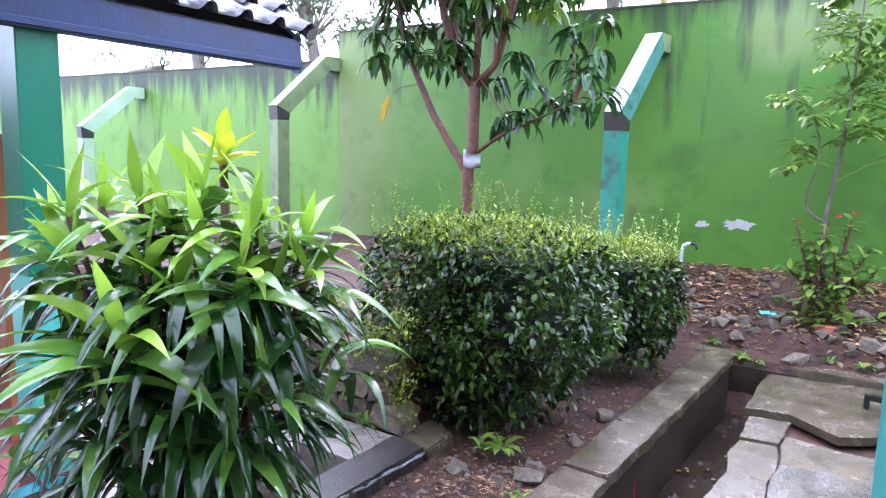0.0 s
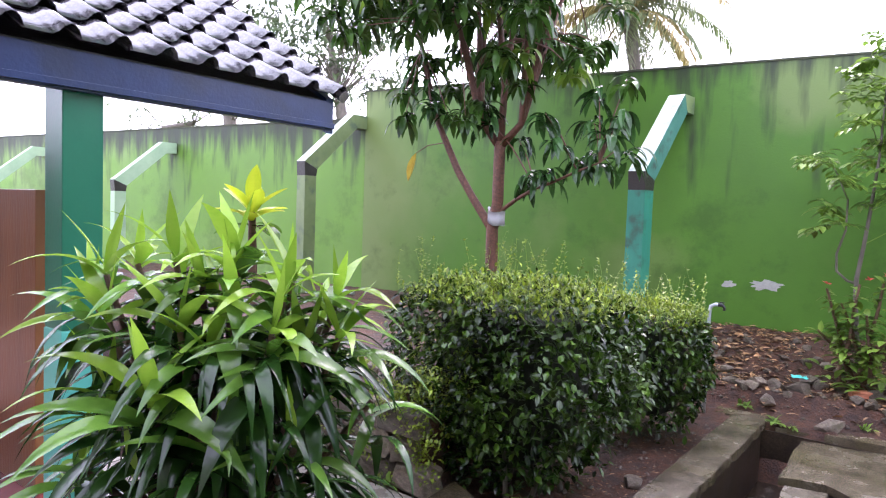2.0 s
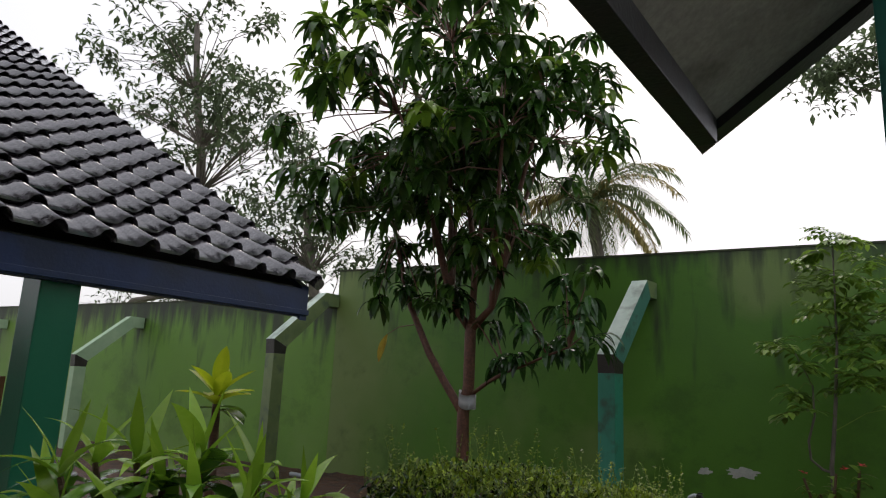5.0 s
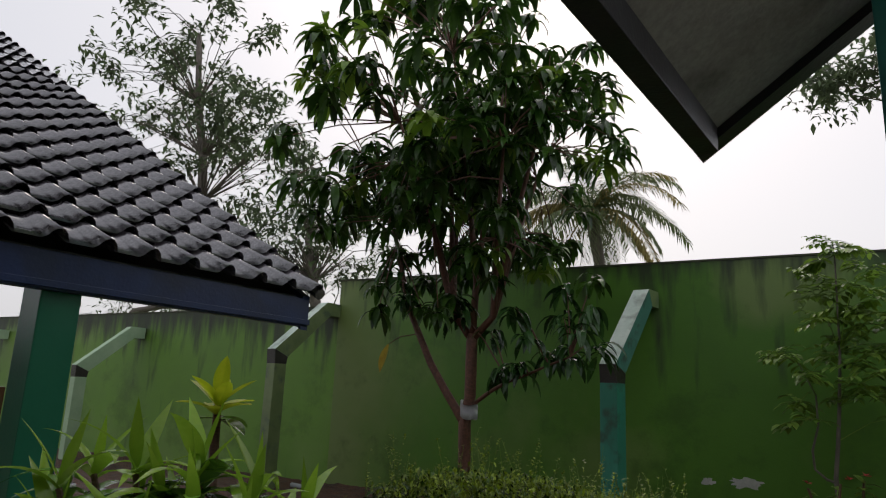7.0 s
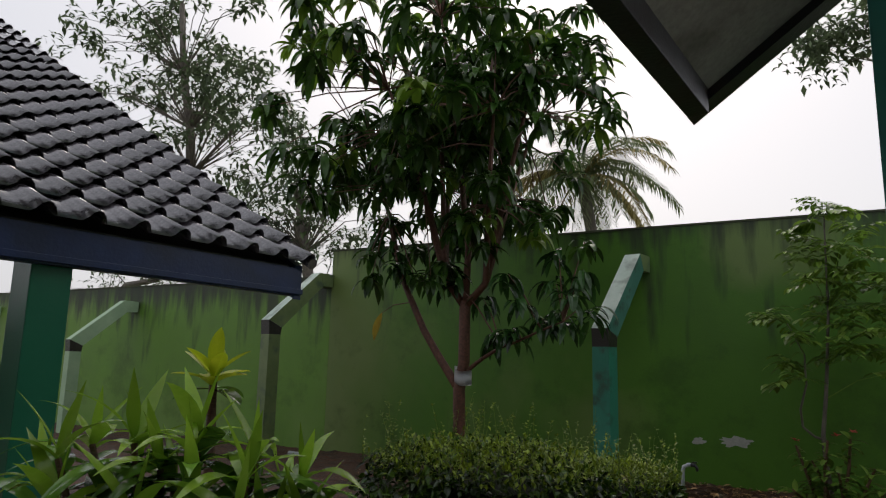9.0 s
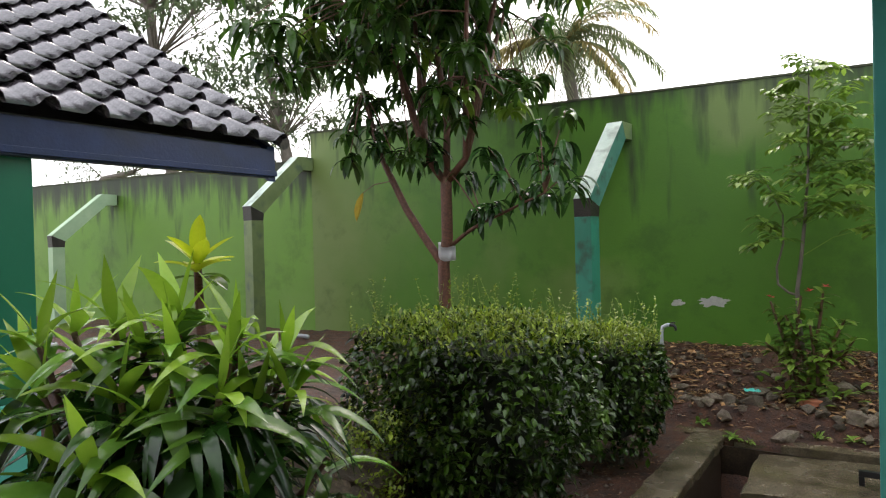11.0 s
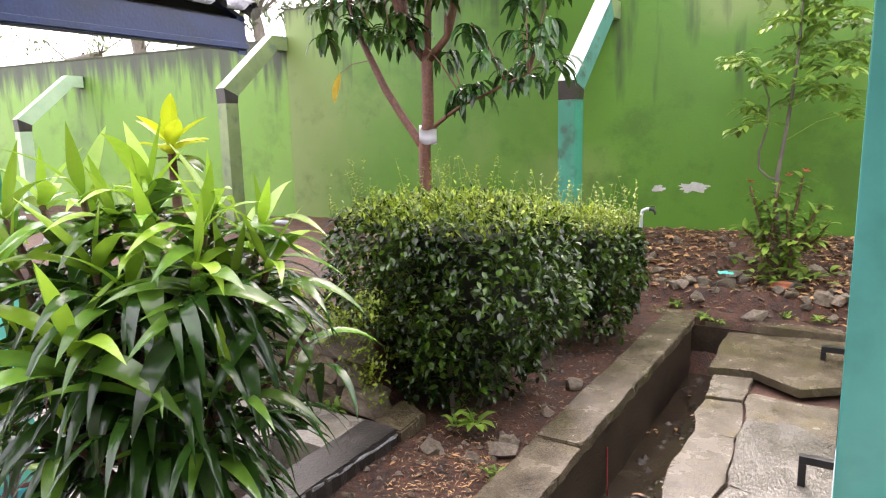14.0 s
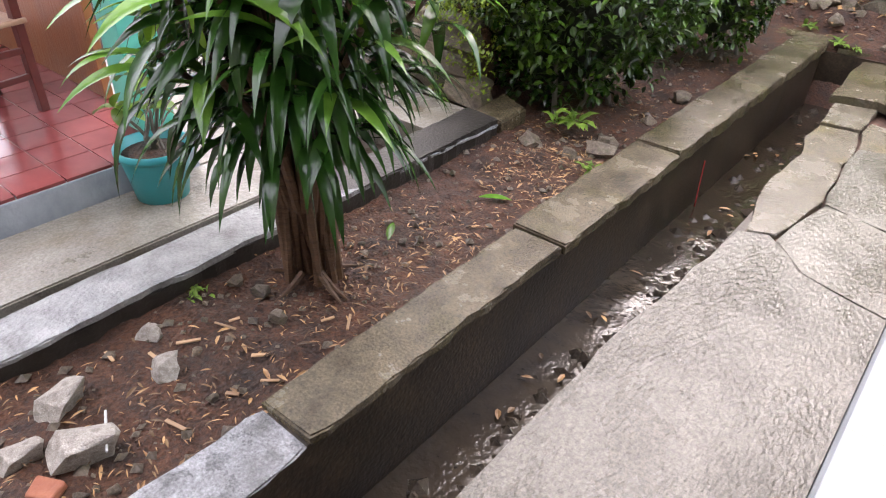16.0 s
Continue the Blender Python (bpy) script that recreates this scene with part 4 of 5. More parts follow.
creeper(-1.75, -1.05, 2.75, 0.2, 0.95, 1500, 33, "loose pale shoots beside the clipped hedge")


# ---- strap-leaved clump ----
def strap_leaf(name, elev, length, width, droop, mat, fold=0.45):
    e, length = radians(elev), length * 1.04
    me = leaf_mesh(name, [(0, 0, 0)], [(math.cos(e), 0, math.sin(e))], length, width, droop, seg=9, shape="lance", fold=fold)
    me.materials.append(mat)
    me.polygons.foreach_set("use_smooth", [True] * len(me.polygons))
    return me


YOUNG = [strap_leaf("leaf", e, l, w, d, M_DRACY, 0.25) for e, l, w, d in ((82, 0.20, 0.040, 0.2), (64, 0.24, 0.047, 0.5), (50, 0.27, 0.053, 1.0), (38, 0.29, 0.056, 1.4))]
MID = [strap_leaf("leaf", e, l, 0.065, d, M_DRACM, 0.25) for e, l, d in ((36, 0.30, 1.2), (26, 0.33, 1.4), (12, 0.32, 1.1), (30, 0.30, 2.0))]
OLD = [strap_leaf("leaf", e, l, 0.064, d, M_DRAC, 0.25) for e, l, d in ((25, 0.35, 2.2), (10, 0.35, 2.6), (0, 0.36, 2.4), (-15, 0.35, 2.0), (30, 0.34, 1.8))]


def dracaena():
    rng = random.Random(8)
    base = Vector((-0.66, 0.68, -0.10))
    root = thing("dracaena", base, "bushy dracaena clump with long wet arching strap leaves", "shrub")
    heads = [(-0.55, 0.36, 1.10, 1.25), (-0.28, 0.80, 1.27, 0.95), (-0.84, 0.60, 1.47, 1.0), (-0.68, 0.72, 1.48, 0.95), (-0.52, 0.82, 1.42, 0.9),
             (-1.02, 0.46, 1.42, 1.0), (-0.55, 0.62, 1.31, 0.95), (-0.68, 0.52, 1.27, 0.95), (-0.34, 0.72, 1.20, 1.0), (-0.92, 0.42, 1.28, 1.0),
             (-0.78, 0.36, 1.06, 1.0), (-0.40, 0.90, 1.36, 0.9), (-0.94, 0.92, 1.25, 1.0), (-0.62, 1.04, 1.24, 1.0), (-0.30, 0.98, 1.04, 1.0),
             (-0.26, 0.62, 0.98, 1.0), (-1.06, 0.70, 1.05, 1.0), (-0.60, 0.34, 0.86, 1.0), (-0.42, 0.48, 1.02, 0.95), (-0.88, 0.32, 0.86, 1.0),
             (-0.72, 0.62, 1.40, 0.9), (-1.14, 0.52, 1.22, 1.0), (-0.36, 0.60, 0.80, 1.0), (-0.98, 0.46, 0.95, 1.0),
             (-1.12, 0.62, 1.44, 0.95), (-0.90, 0.66, 1.42, 0.9), (-0.60, 0.64, 1.45, 0.85), (-0.42, 0.70, 1.38, 0.9), (-0.76, 0.70, 1.33, 0.95), (-0.34, 0.60, 1.30, 0.9), (-1.20, 0.52, 1.28, 0.95), (-0.56, 0.54, 1.20, 0.95)]
    for i, (hx, hy, hz, k) in enumerate(heads):
        h = Vector((hx, hy, hz))
        foot = base + (Vector((rng.uniform(-0.08, 0.08), rng.uniform(-0.08, 0.08), -0.02)) if i < 14 else Vector(((hx - base.x) * 0.12, (hy - base.y) * 0.12, 0.34)))
        mid = foot.lerp(h, 0.5)
        mid.x, mid.y = base.x + (hx - base.x) * 0.32, base.y + (hy - base.y) * 0.32
        part("cane", tube([foot, foot.lerp(mid, 0.5), mid, mid.lerp(h, 0.55), h], [0.019, 0.017, 0.015, 0.013, 0.010], 7), M_CANE, root)
        turn = rng.uniform(0, 6.28)
        # high rosettes get more bright leaves, low ones dark: daylight put into leaf colour
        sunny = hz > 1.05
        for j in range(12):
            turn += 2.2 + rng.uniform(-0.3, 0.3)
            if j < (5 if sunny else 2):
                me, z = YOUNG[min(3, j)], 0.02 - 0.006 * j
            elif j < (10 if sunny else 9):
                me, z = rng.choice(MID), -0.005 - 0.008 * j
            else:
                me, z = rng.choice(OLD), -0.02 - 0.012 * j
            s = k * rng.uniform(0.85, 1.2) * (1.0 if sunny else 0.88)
            ob = new("leaf", me)
            adopt(ob, root)
            ob.matrix_basis = Matrix.Translation(h + Vector((0, 0, z))) @ Euler((rng.uniform(-0.3, 0.3), rng.uniform(-0.2, 0.2), turn)).to_matrix().to_4x4() @ Matrix.Diagonal((s, s * rng.uniform(0.9, 1.2) * (1.0 if sunny else 0.8), s, 1))
    # older leaves hanging inside the clump, too many to tell apart; darkened for shade there
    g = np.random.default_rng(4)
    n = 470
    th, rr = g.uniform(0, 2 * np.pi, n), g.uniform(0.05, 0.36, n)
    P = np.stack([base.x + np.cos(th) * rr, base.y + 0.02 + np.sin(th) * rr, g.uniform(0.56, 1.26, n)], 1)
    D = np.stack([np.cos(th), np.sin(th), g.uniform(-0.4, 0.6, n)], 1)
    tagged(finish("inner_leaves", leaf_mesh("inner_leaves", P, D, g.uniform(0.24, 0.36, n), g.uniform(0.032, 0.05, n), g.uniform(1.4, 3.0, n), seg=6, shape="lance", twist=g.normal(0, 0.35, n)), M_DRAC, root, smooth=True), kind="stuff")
    for i in range(9):
        a = rng.uniform(0, 6.28)
        p = base + Vector((0.05 * math.cos(a), 0.05 * math.sin(a), 0.06))
        q = base + Vector((0.20 * math.cos(a), 0.20 * math.sin(a), 0.0))
        part("root", tube([p, p.lerp(q, 0.5) + Vector((0, 0, -0.01)), q], [0.014, 0.010, 0.005], 6), M_CANE, root)


dracaena()


# ---- broad-leaved plant behind the rubble wall ----
def broad_plant():
    rng = random.Random(3)
    base = Vector((-3.42, 2.85, 0.42))
    root = thing("broad_leaf_plant", base, "young plant with broad yellow-green leaves on a bare stem", "plant")
    top = Vector((-3.46, 2.85, 1.60))
    part("stem", tube(bend(base, top, 4, 0, rng, 0.015), [0.045, 0.042, 0.04, 0.037, 0.03], 8), M_CANE, root)
    shapes = []
    for e, l, w, d in ((80, 0.34, 0.13, 0.1), (44, 0.36, 0.13, 0.35), (24, 0.37, 0.13, 0.5), (4, 0.34, 0.13, 0.8)):
        me = leaf_mesh("leaf", [(0, 0, 0)], [(math.cos(radians(e)), 0, math.sin(radians(e)))], l, w, d, seg=8, shape="oval", fold=0.3)
        me.materials.append(M_BROAD if e > 20 else M_DRACM)
        shapes.append(me)
    for j in range(15):
        ob = new("leaf", shapes[0 if j < 1 else 1 if j < 6 else 2 if j < 11 else 3])
        adopt(ob, root)
        ob.matrix_basis = Matrix.Translation(top + Vector((0, 0, 0.02 - 0.011 * j))) @ Euler((0, 0, 2.4 * j + rng.uniform(-0.3, 0.3))).to_matrix().to_4x4() @ Matrix.Scale(rng.uniform(0.85, 1.1), 4)


broad_plant()


# ---- mango tree ----
def whorl(p, rng, n, size, droop=2.0):
    P, D, L = [], [], []
    for j in range(n):
        a = rng.uniform(0, 2 * math.pi)
        e = rng.uniform(-0.5, 0.7)
        P.append((p[0] + rng.uniform(-0.03, 0.03), p[1] + rng.uniform(-0.03, 0.03), p[2] + rng.uniform(-0.08, 0.03)))
        D.append((math.cos(a), math.sin(a), e))
        L.append(size * rng.uniform(0.7, 1.15))
    return P, D, L


def mango():
    rng = random.Random(17)
    base = Vector((-2.33, 4.8, 0.10))
    root = thing("mango_tree", base, "young mango tree with reddish bark and drooping leaves", "tree")
    fork = Vector((-2.36, 4.8, 1.50))
    node = Vector((-2.31, 4.8, 2.26))
    part("trunk", tube([base, (-2.34, 4.8, 0.8), fork, (-2.31, 4.8, 1.75), node, (-2.30, 4.8, 2.34)], [0.075, 0.062, 0.058, 0.055, 0.055, 0.05], 10), M_BARK, root, smooth=True)
    part("limb", tube([fork + Vector((0.02, 0, -0.03)), (-2.44, 4.8, 1.60), (-2.60, 4.8, 1.80), (-2.79, 4.8, 2.06), (-3.10, 4.8, 2.62), (-3.3, 4.8, 3.3), (-3.45, 4.7, 3.9)], [0.045, 0.042, 0.038, 0.036, 0.03, 0.025, 0.018], 8), M_BARK, root, smooth=True)
    ends = [(-2.75, 4.9, 4.6), (-2.30, 5.3, 5.2), (-1.50, 4.7, 4.4), (-2.25, 4.2, 5.0), (-1.9, 5.6, 4.4), (-3.0, 5.5, 4.8), (-2.7, 4.0, 4.3), (-1.6, 4.1, 3.9)]
    limb_pts = []
    for i, e in enumerate(ends):
        start = node + Vector((0, 0, 0.02))
        first = Vector((-2.55, 4.8, 2.57)) if i in (0, 5, 6) else Vector((-2.31, 4.85, 2.85)) if i in (1, 3) else Vector((-2.08, 4.8, 2.50))
        pts = [start, first, first.lerp(Vector(e), 0.4) + Vector((0, 0, 0.12)), first.lerp(Vector(e), 0.75) + Vector((0, 0, 0.1)), Vector(e)]
        limb_pts += pts[2:]
        part("limb", tube(pts, [0.04, 0.033, 0.026, 0.018, 0.012], 7), M_BARK, root, smooth=True)
    low = bend((-2.30, 4.8, 1.66), (-1.25, 4.72, 2.12), 5, 0.05, rng, 0.02)
    part("limb", tube(low, [0.02, 0.018, 0.016, 0.013, 0.011, 0.008], 6), M_BARK, root, smooth=True)
    limb_pts += low[2:] + [Vector((-3.3, 4.8, 3.3)), Vector((-3.45, 4.7, 3.9))]
    centres = []
    for fx, fz in ((-1.95, 2.02), (-1.72, 2.05), (-1.50, 2.15), (-1.32, 2.18), (-1.20, 2.36), (-1.40, 2.48), (-1.62, 2.30), (-1.10, 2.55), (-1.35, 2.72), (-1.75, 2.55), (-1.05, 2.2), (-2.42, 2.55), (-2.15, 2.35), (-3.05, 2.72), (-3.2, 2.95), (-2.6, 2.75), (-3.4, 3.1)):
        centres.append((fx, 4.75 + rng.uniform(-0.15, 0.15), fz, 13, 0.25))
    near = len(centres)
    for fx, fz in ((-3.35, 2.85), (-3.2, 2.6), (-3.0, 2.95), (-2.85, 2.6), (-2.75, 2.9), (-2.5, 2.55), (-3.1, 3.2), (-2.9, 3.35), (-3.5, 3.3), (-2.2, 3.0), (-2.0, 2.85), (-1.9, 3.05), (-1.6, 2.95), (-1.4, 3.05), (-1.15, 2.85), (-2.65, 3.2), (-2.4, 3.3), (-1.75, 3.2)):
        centres.append((fx, 4.7 + rng.uniform(-0.3, 0.3), fz, 13, 0.27))
    while len(centres) < near + 320:
        v = Vector((rng.gauss(0, 1), rng.gauss(0, 1), rng.gauss(0, 1))).normalized() * (rng.random() ** 0.45)
        p = (-2.62 + v.x * 1.85, 4.80 + v.y * 1.75, 4.35 + v.z * 1.80)
        if noise.noise(Vector(p) * 1.1) < -0.25 or (p[2] < 3.1 and rng.random() < 0.45) or abs(p[0] + 2.45) > 0.85 + 0.75 * float(smooth(3.0, 4.6, p[2])):
            continue
        centres.append((*p, 14, 0.31))
    P, D, L, tw, twigs = [], [], [], [], bmesh.new()
    PY, DY, LY = [], [], []
    single = [leaf_mesh("leaf", [(0, 0, 0)], [(1, 0, e)], 0.28, 0.062, d, seg=6, shape="mango", fold=0.3) for e, d in ((0.5, 2.8), (0.1, 3.2), (-0.2, 2.8), (-0.6, 1.8), (0.7, 2.4))]
    for me in single:
        me.materials.append(M_MANGOP)
    for i, (x, y, z, n, size) in enumerate(centres):
        w = whorl((x, y, z), rng, n, size)
        q = min(limb_pts, key=lambda u: (u - Vector((x, y, z))).length)
        tube([q, q.lerp(Vector((x, y, z)), 0.5) + Vector((0, 0, 0.05)), Vector((x, y, z))], [0.009, 0.007, 0.004], 4, twigs)
        if i < near:
            for p, d in zip(w[0], w[1]):
                ob = new("leaf", rng.choice(single))
                adopt(ob, root)
                s = rng.uniform(0.75, 1.15)
                ob.matrix_basis = Matrix.Translation(p) @ Euler((rng.uniform(-0.3, 0.3), 0, math.atan2(d[1], d[0]))).to_matrix().to_4x4() @ Matrix.Scale(s, 4)
        elif rng.random() < 0.12 + 0.14 * (z > 5.0):
            PY += w[0]; DY += w[1]; LY += w[2]
        else:
            P += w[0]; D += w[1]; L += w[2]
    tagged(part("twig_growth", twigs, M_BARK, root), kind="stuff")
    g = np.random.default_rng(2)
    tagged(finish("crown", leaf_mesh("crown", P, D, L, np.array(L) * 0.24, g.uniform(1.6, 3.6, len(L)), seg=5, shape="mango", fold=0.3), M_MANGO, root, smooth=True), kind="stuff")
    tagged(finish("young_leaves", leaf_mesh("young_leaves", PY, DY, LY, np.array(LY) * 0.24, g.uniform(1.2, 3.0, len(LY)), seg=5, shape="mango", fold=0.3), M_MANGOY, root, "bright yellow-green young leaves", smooth=True), kind="stuff")
    part("twig", tube([(-2.95, 4.8, 2.35), (-3.15, 4.75, 2.32), (-3.26, 4.7, 2.24)], [0.006, 0.005, 0.003], 5), M_BARK, root)
    finish("withered_leaf", leaf_mesh("withered_leaf", [(-3.26, 4.7, 2.24)], [(-0.35, 0, -0.9)], 0.30, 0.11, 0.4, seg=6, shape="mango", fold=0.3), M_WITHER, root, "single yellow-brown hanging leaf")
    band = bmesh.new()
    rings = []
    for z, dz in ((1.555, 0.0), (1.62, 0.0), (1.685, 0.0)):
        rings.append([band.verts.new((-2.318 + 0.088 * math.cos(a), 4.8 + 0.07 * math.sin(a), z + 0.016 * math.sin(a * 2 + z) - 0.02 * math.cos(a))) for a in [2 * math.pi * k / 16 for k in range(16)]])
    for q, s in zip(rings, rings[1:]):
        for k in range(16):
            band.faces.new((q[k], q[(k + 1) % 16], s[(k + 1) % 16], s[k]))
    bmesh.ops.solidify(band, geom=band.faces[:], thickness=0.003)
    ob = part("paper_band", band, M_PAPER, None, smooth=True)
    tagged(ob, "white paper band wrapped round the mango trunk", "paper band")


mango()


# ---- shrub with coral flowers, and the sapling above it ----
def flower_shrub():
    rng = random.Random(9)
    base = Vector((0.58, 6.25, ground_at(0.58, 6.25)))
    root = thing("flowering_shrub", base, "thorny low shrub with coral flowers at the wall's foot", "shrub")
    P, D, L = [], [], []
    tips = [(0.30, 6.2, 1.10), (0.42, 6.2, 0.98), (0.55, 6.2, 1.16), (0.72, 6.25, 1.20), (0.88, 6.25, 0.95), (0.62, 6.15, 0.9), (0.95, 6.3, 0.78), (0.4, 6.3, 0.75), (0.78, 6.1, 0.72), (0.25, 6.2, 0.72)]
    for t in tips:
        b = base + Vector((rng.uniform(-0.15, 0.15), rng.uniform(-0.1, 0.1), -0.03))
        pts = bend(b, t, 4, 0.02, rng, 0.02)
        part("stem", tube(pts, [0.018, 0.017, 0.016, 0.014, 0.01], 6), M_CANE, root)
        for j in range(40):
            f = rng.uniform(0.2, 1) ** 0.7
            p = Vector(b).lerp(Vector(t), f)
            P.append(p); D.append((rng.gauss(0, 1), rng.gauss(0, 1), rng.uniform(-0.2, 0.9))); L.append(rng.uniform(0.07, 0.16))
    for j in range(60):
        P.append((base.x + rng.gauss(0.05, 0.2), base.y + rng.gauss(-0.05, 0.12), base.z + rng.uniform(0, 0.15))); D.append((rng.gauss(0, 1), rng.gauss(0, 1), 0.6)); L.append(rng.uniform(0.08, 0.2))
    finish("foliage", leaf_mesh("foliage", P, D, L, np.array(L) * 0.42, 0.9, seg=4, shape="oval"), M_SAP, root)
    for c in ((0.30, 6.18, 1.14), (0.74, 6.22, 1.24), (0.62, 6.2, 1.2)):
        PP, DD = [], []
        for j in range(9):
            PP.append(c); DD.append((rng.gauss(0, 1), rng.gauss(0, 1), rng.uniform(0, 0.8)))
        finish("flower", leaf_mesh("flower", PP, DD, 0.045, 0.03, 0.4, seg=2, shape="oval"), M_FLOWER, root, "small coral flower")


flower_shrub()


def sapling():
    rng = random.Random(12)
    base = Vector((0.56, 6.5, ground_at(0.56, 6.5)))
    root = thing("sapling", base, "slender sapling with crooked stems and compound leaves", "tree")
    main = [base, (0.50, 6.5, 0.9), (0.49, 6.5, 1.18), (0.53, 6.5, 1.50), (0.56, 6.5, 1.80), (0.60, 6.5, 2.3), (0.62, 6.5, 3.2)]
    part("trunk", tube(main, [0.024, 0.022, 0.02, 0.018, 0.016, 0.012, 0.006], 7), M_BARKG, root, smooth=True)
    second = [(0.49, 6.5, 1.14), (0.42, 6.5, 1.16), (0.33, 6.5, 1.24), (0.32, 6.5, 1.4), (0.38, 6.5, 1.62), (0.38, 6.5, 1.9), (0.25, 6.5, 2.2)]
    part("limb", tube(second, [0.014, 0.013, 0.012, 0.011, 0.01, 0.008, 0.005], 6), M_BARKG, root, smooth=True)
    sprays = [(0.60, 3.34), (0.48, 3.2), (0.74, 3.22), (0.88, 3.08), (0.42, 3.05), (0.56, 2.98), (0.75, 2.88), (0.42, 2.85), (0.62, 2.72), (0.95, 2.62), (0.80, 2.55), (0.66, 2.45), (0.98, 2.38), (1.08, 2.55), (0.86, 2.30), (0.72, 2.18), (0.95, 2.12), (0.12, 2.30), (0.22, 2.22), (0.30, 2.08), (0.52, 2.28), (1.0, 1.95), (0.78, 1.98), (1.15, 2.25), (0.25, 1.85), (0.62, 1.9), (0.3, 1.68), (1.05, 1.75), (0.5, 2.6), (0.9, 2.75)]
    tw = bmesh.new()
    P, D, L = [], [], []
    for sx, sz in sprays:
        e = Vector((sx, 6.5 + rng.uniform(-0.25, 0.25), sz))
        src = min([Vector(p) for p in main[3:] + second[4:]], key=lambda p: (p - e).length + max(0, p.z - e.z) * 2)
        tube([src, src.lerp(e, 0.5) + Vector((0, 0, 0.05)), e], [0.006, 0.005, 0.003], 4, tw)
        for j in range(6):
            a = rng.uniform(0, 6.28)
            tip = e + Vector((math.cos(a), math.sin(a), rng.uniform(-0.5, 0.4))) * 0.19
            tube([e, e.lerp(tip, 0.5) + Vector((0, 0, 0.02)), tip], [0.003, 0.002, 0.0015], 3, tw)
            for k in range(6):
                p = e.lerp(tip, 0.2 + 0.8 * k / 5)
                d = (tip - e).normalized()
                s = Vector((-d.y, d.x, 0)) * (1 if k % 2 else -1)
                P.append(p); D.append(s + d * 0.6 + Vector((0, 0, rng.uniform(-0.3, 0.2)))); L.append(rng.uniform(0.09, 0.16))
    tagged(part("twig_growth", tw, M_SAP, root), kind="stuff")
    finish("crown", leaf_mesh("crown", P, D, L, np.array(L) * 0.42, 0.9, seg=3, shape="oval"), M_SAP, root)


sapling()


# ---- trees beyond the wall ----
def far_tree(name, base, trunk, crowns, label, seed, leaf=0.2, bark=M_BARKG, mat=M_FAR, droop=1.2):
    rng = random.Random(seed)
    root = thing(name, base, label, "tree", "trees beyond the wall")
    part("trunk", tube([base] + trunk, [0.22 - 0.13 * i / len(trunk) for i in range(len(trunk) + 1)], 8), bark, root, smooth=True)
    P, D, L, tw = [], [], [], bmesh.new()
    for (c, r, n, m) in crowns:
        for i in range(n):
            v = Vector((rng.gauss(0, 1), rng.gauss(0, 1), rng.gauss(0, 1))).normalized() * (rng.random() ** 0.4)
            p = Vector(c) + Vector((v.x * r[0], v.y * r[1], v.z * r[2]))
            q = min([Vector(t) for t in trunk], key=lambda t: (t - p).length + 3 * max(0, t.z - p.z + 0.8))
            k = q.lerp(p, 0.55) + Vector((rng.uniform(-0.3, 0.3), rng.uniform(-0.3, 0.3), 0.15 * (p - q).length))
            tube([q, k, p], [0.026, 0.015, 0.006], 4, tw)
            spread = rng.uniform(0.18, 0.36)
            for j in range(m):
                P.append((p.x + rng.gauss(0, spread), p.y + rng.gauss(0, spread), p.z + rng.gauss(0, spread * 0.6)))
                D.append((rng.gauss(0, 1), rng.gauss(0, 1), rng.uniform(-0.8, 0.4)))
                L.append(leaf * rng.uniform(0.6, 1.2))
    tagged(part("limb_growth", tw, bark, root), kind="stuff")
    tagged(finish("crown", leaf_mesh("crown", P, D, L, np.array(L) * 0.38, droop, seg=2, shape="mango"), mat, root), kind="stuff")


far_tree("roadside_tree", (-16.8, 12.0, -0.6), [(-16.9, 12.0, 4), (-17.3, 11.8, 7.5), (-17.4, 11.7, 9.0), (-17.9, 11.6, 11.0), (-18.2, 11.5, 13.5)],
         [((-18.9, 11.5, 11.5), (5.0, 3.2, 3.6), 92, 40), ((-15.0, 11.9, 8.2), (2.6, 2.4, 2.6), 42, 42)], "tall airy tree with small leaves beyond the wall", 41, 0.32)
far_tree("roadside_tree", (-11.8, 12.2, -0.6), [(-11.9, 12.2, 3), (-12.2, 12.1, 4.6), (-12.6, 12.1, 6.0)],
         [((-12.3, 12.0, 6.0), (2.3, 2.2, 1.9), 60, 55)], "lower leafy tree beyond the wall", 42, 0.26)
far_tree("roadside_tree", (-24.0, 13.0, -0.6), [(-24.0, 13.0, 2), (-23.5, 13, 3.6), (-22.4, 13, 4.3), (-20.5, 13, 4.4)],
         [((-22.0, 13.0, 4.4), (5.5, 2.2, 1.1), 26, 26)], "low spreading tree beyond the lower wall", 43, 0.26)
far_tree("roadside_tree", (2.9, 13.6, -0.6), [(2.8, 13.6, 4), (2.4, 13.5, 6.4), (1.6, 13.5, 7.8)],
         [((0.65, 13.4, 7.95), (0.95, 0.9, 0.75), 13, 75), ((2.3, 13.4, 8.9), (1.4, 1.4, 1.4), 14, 40)], "dark-leaved tree beyond the wall", 44, 0.24, droop=1.6)


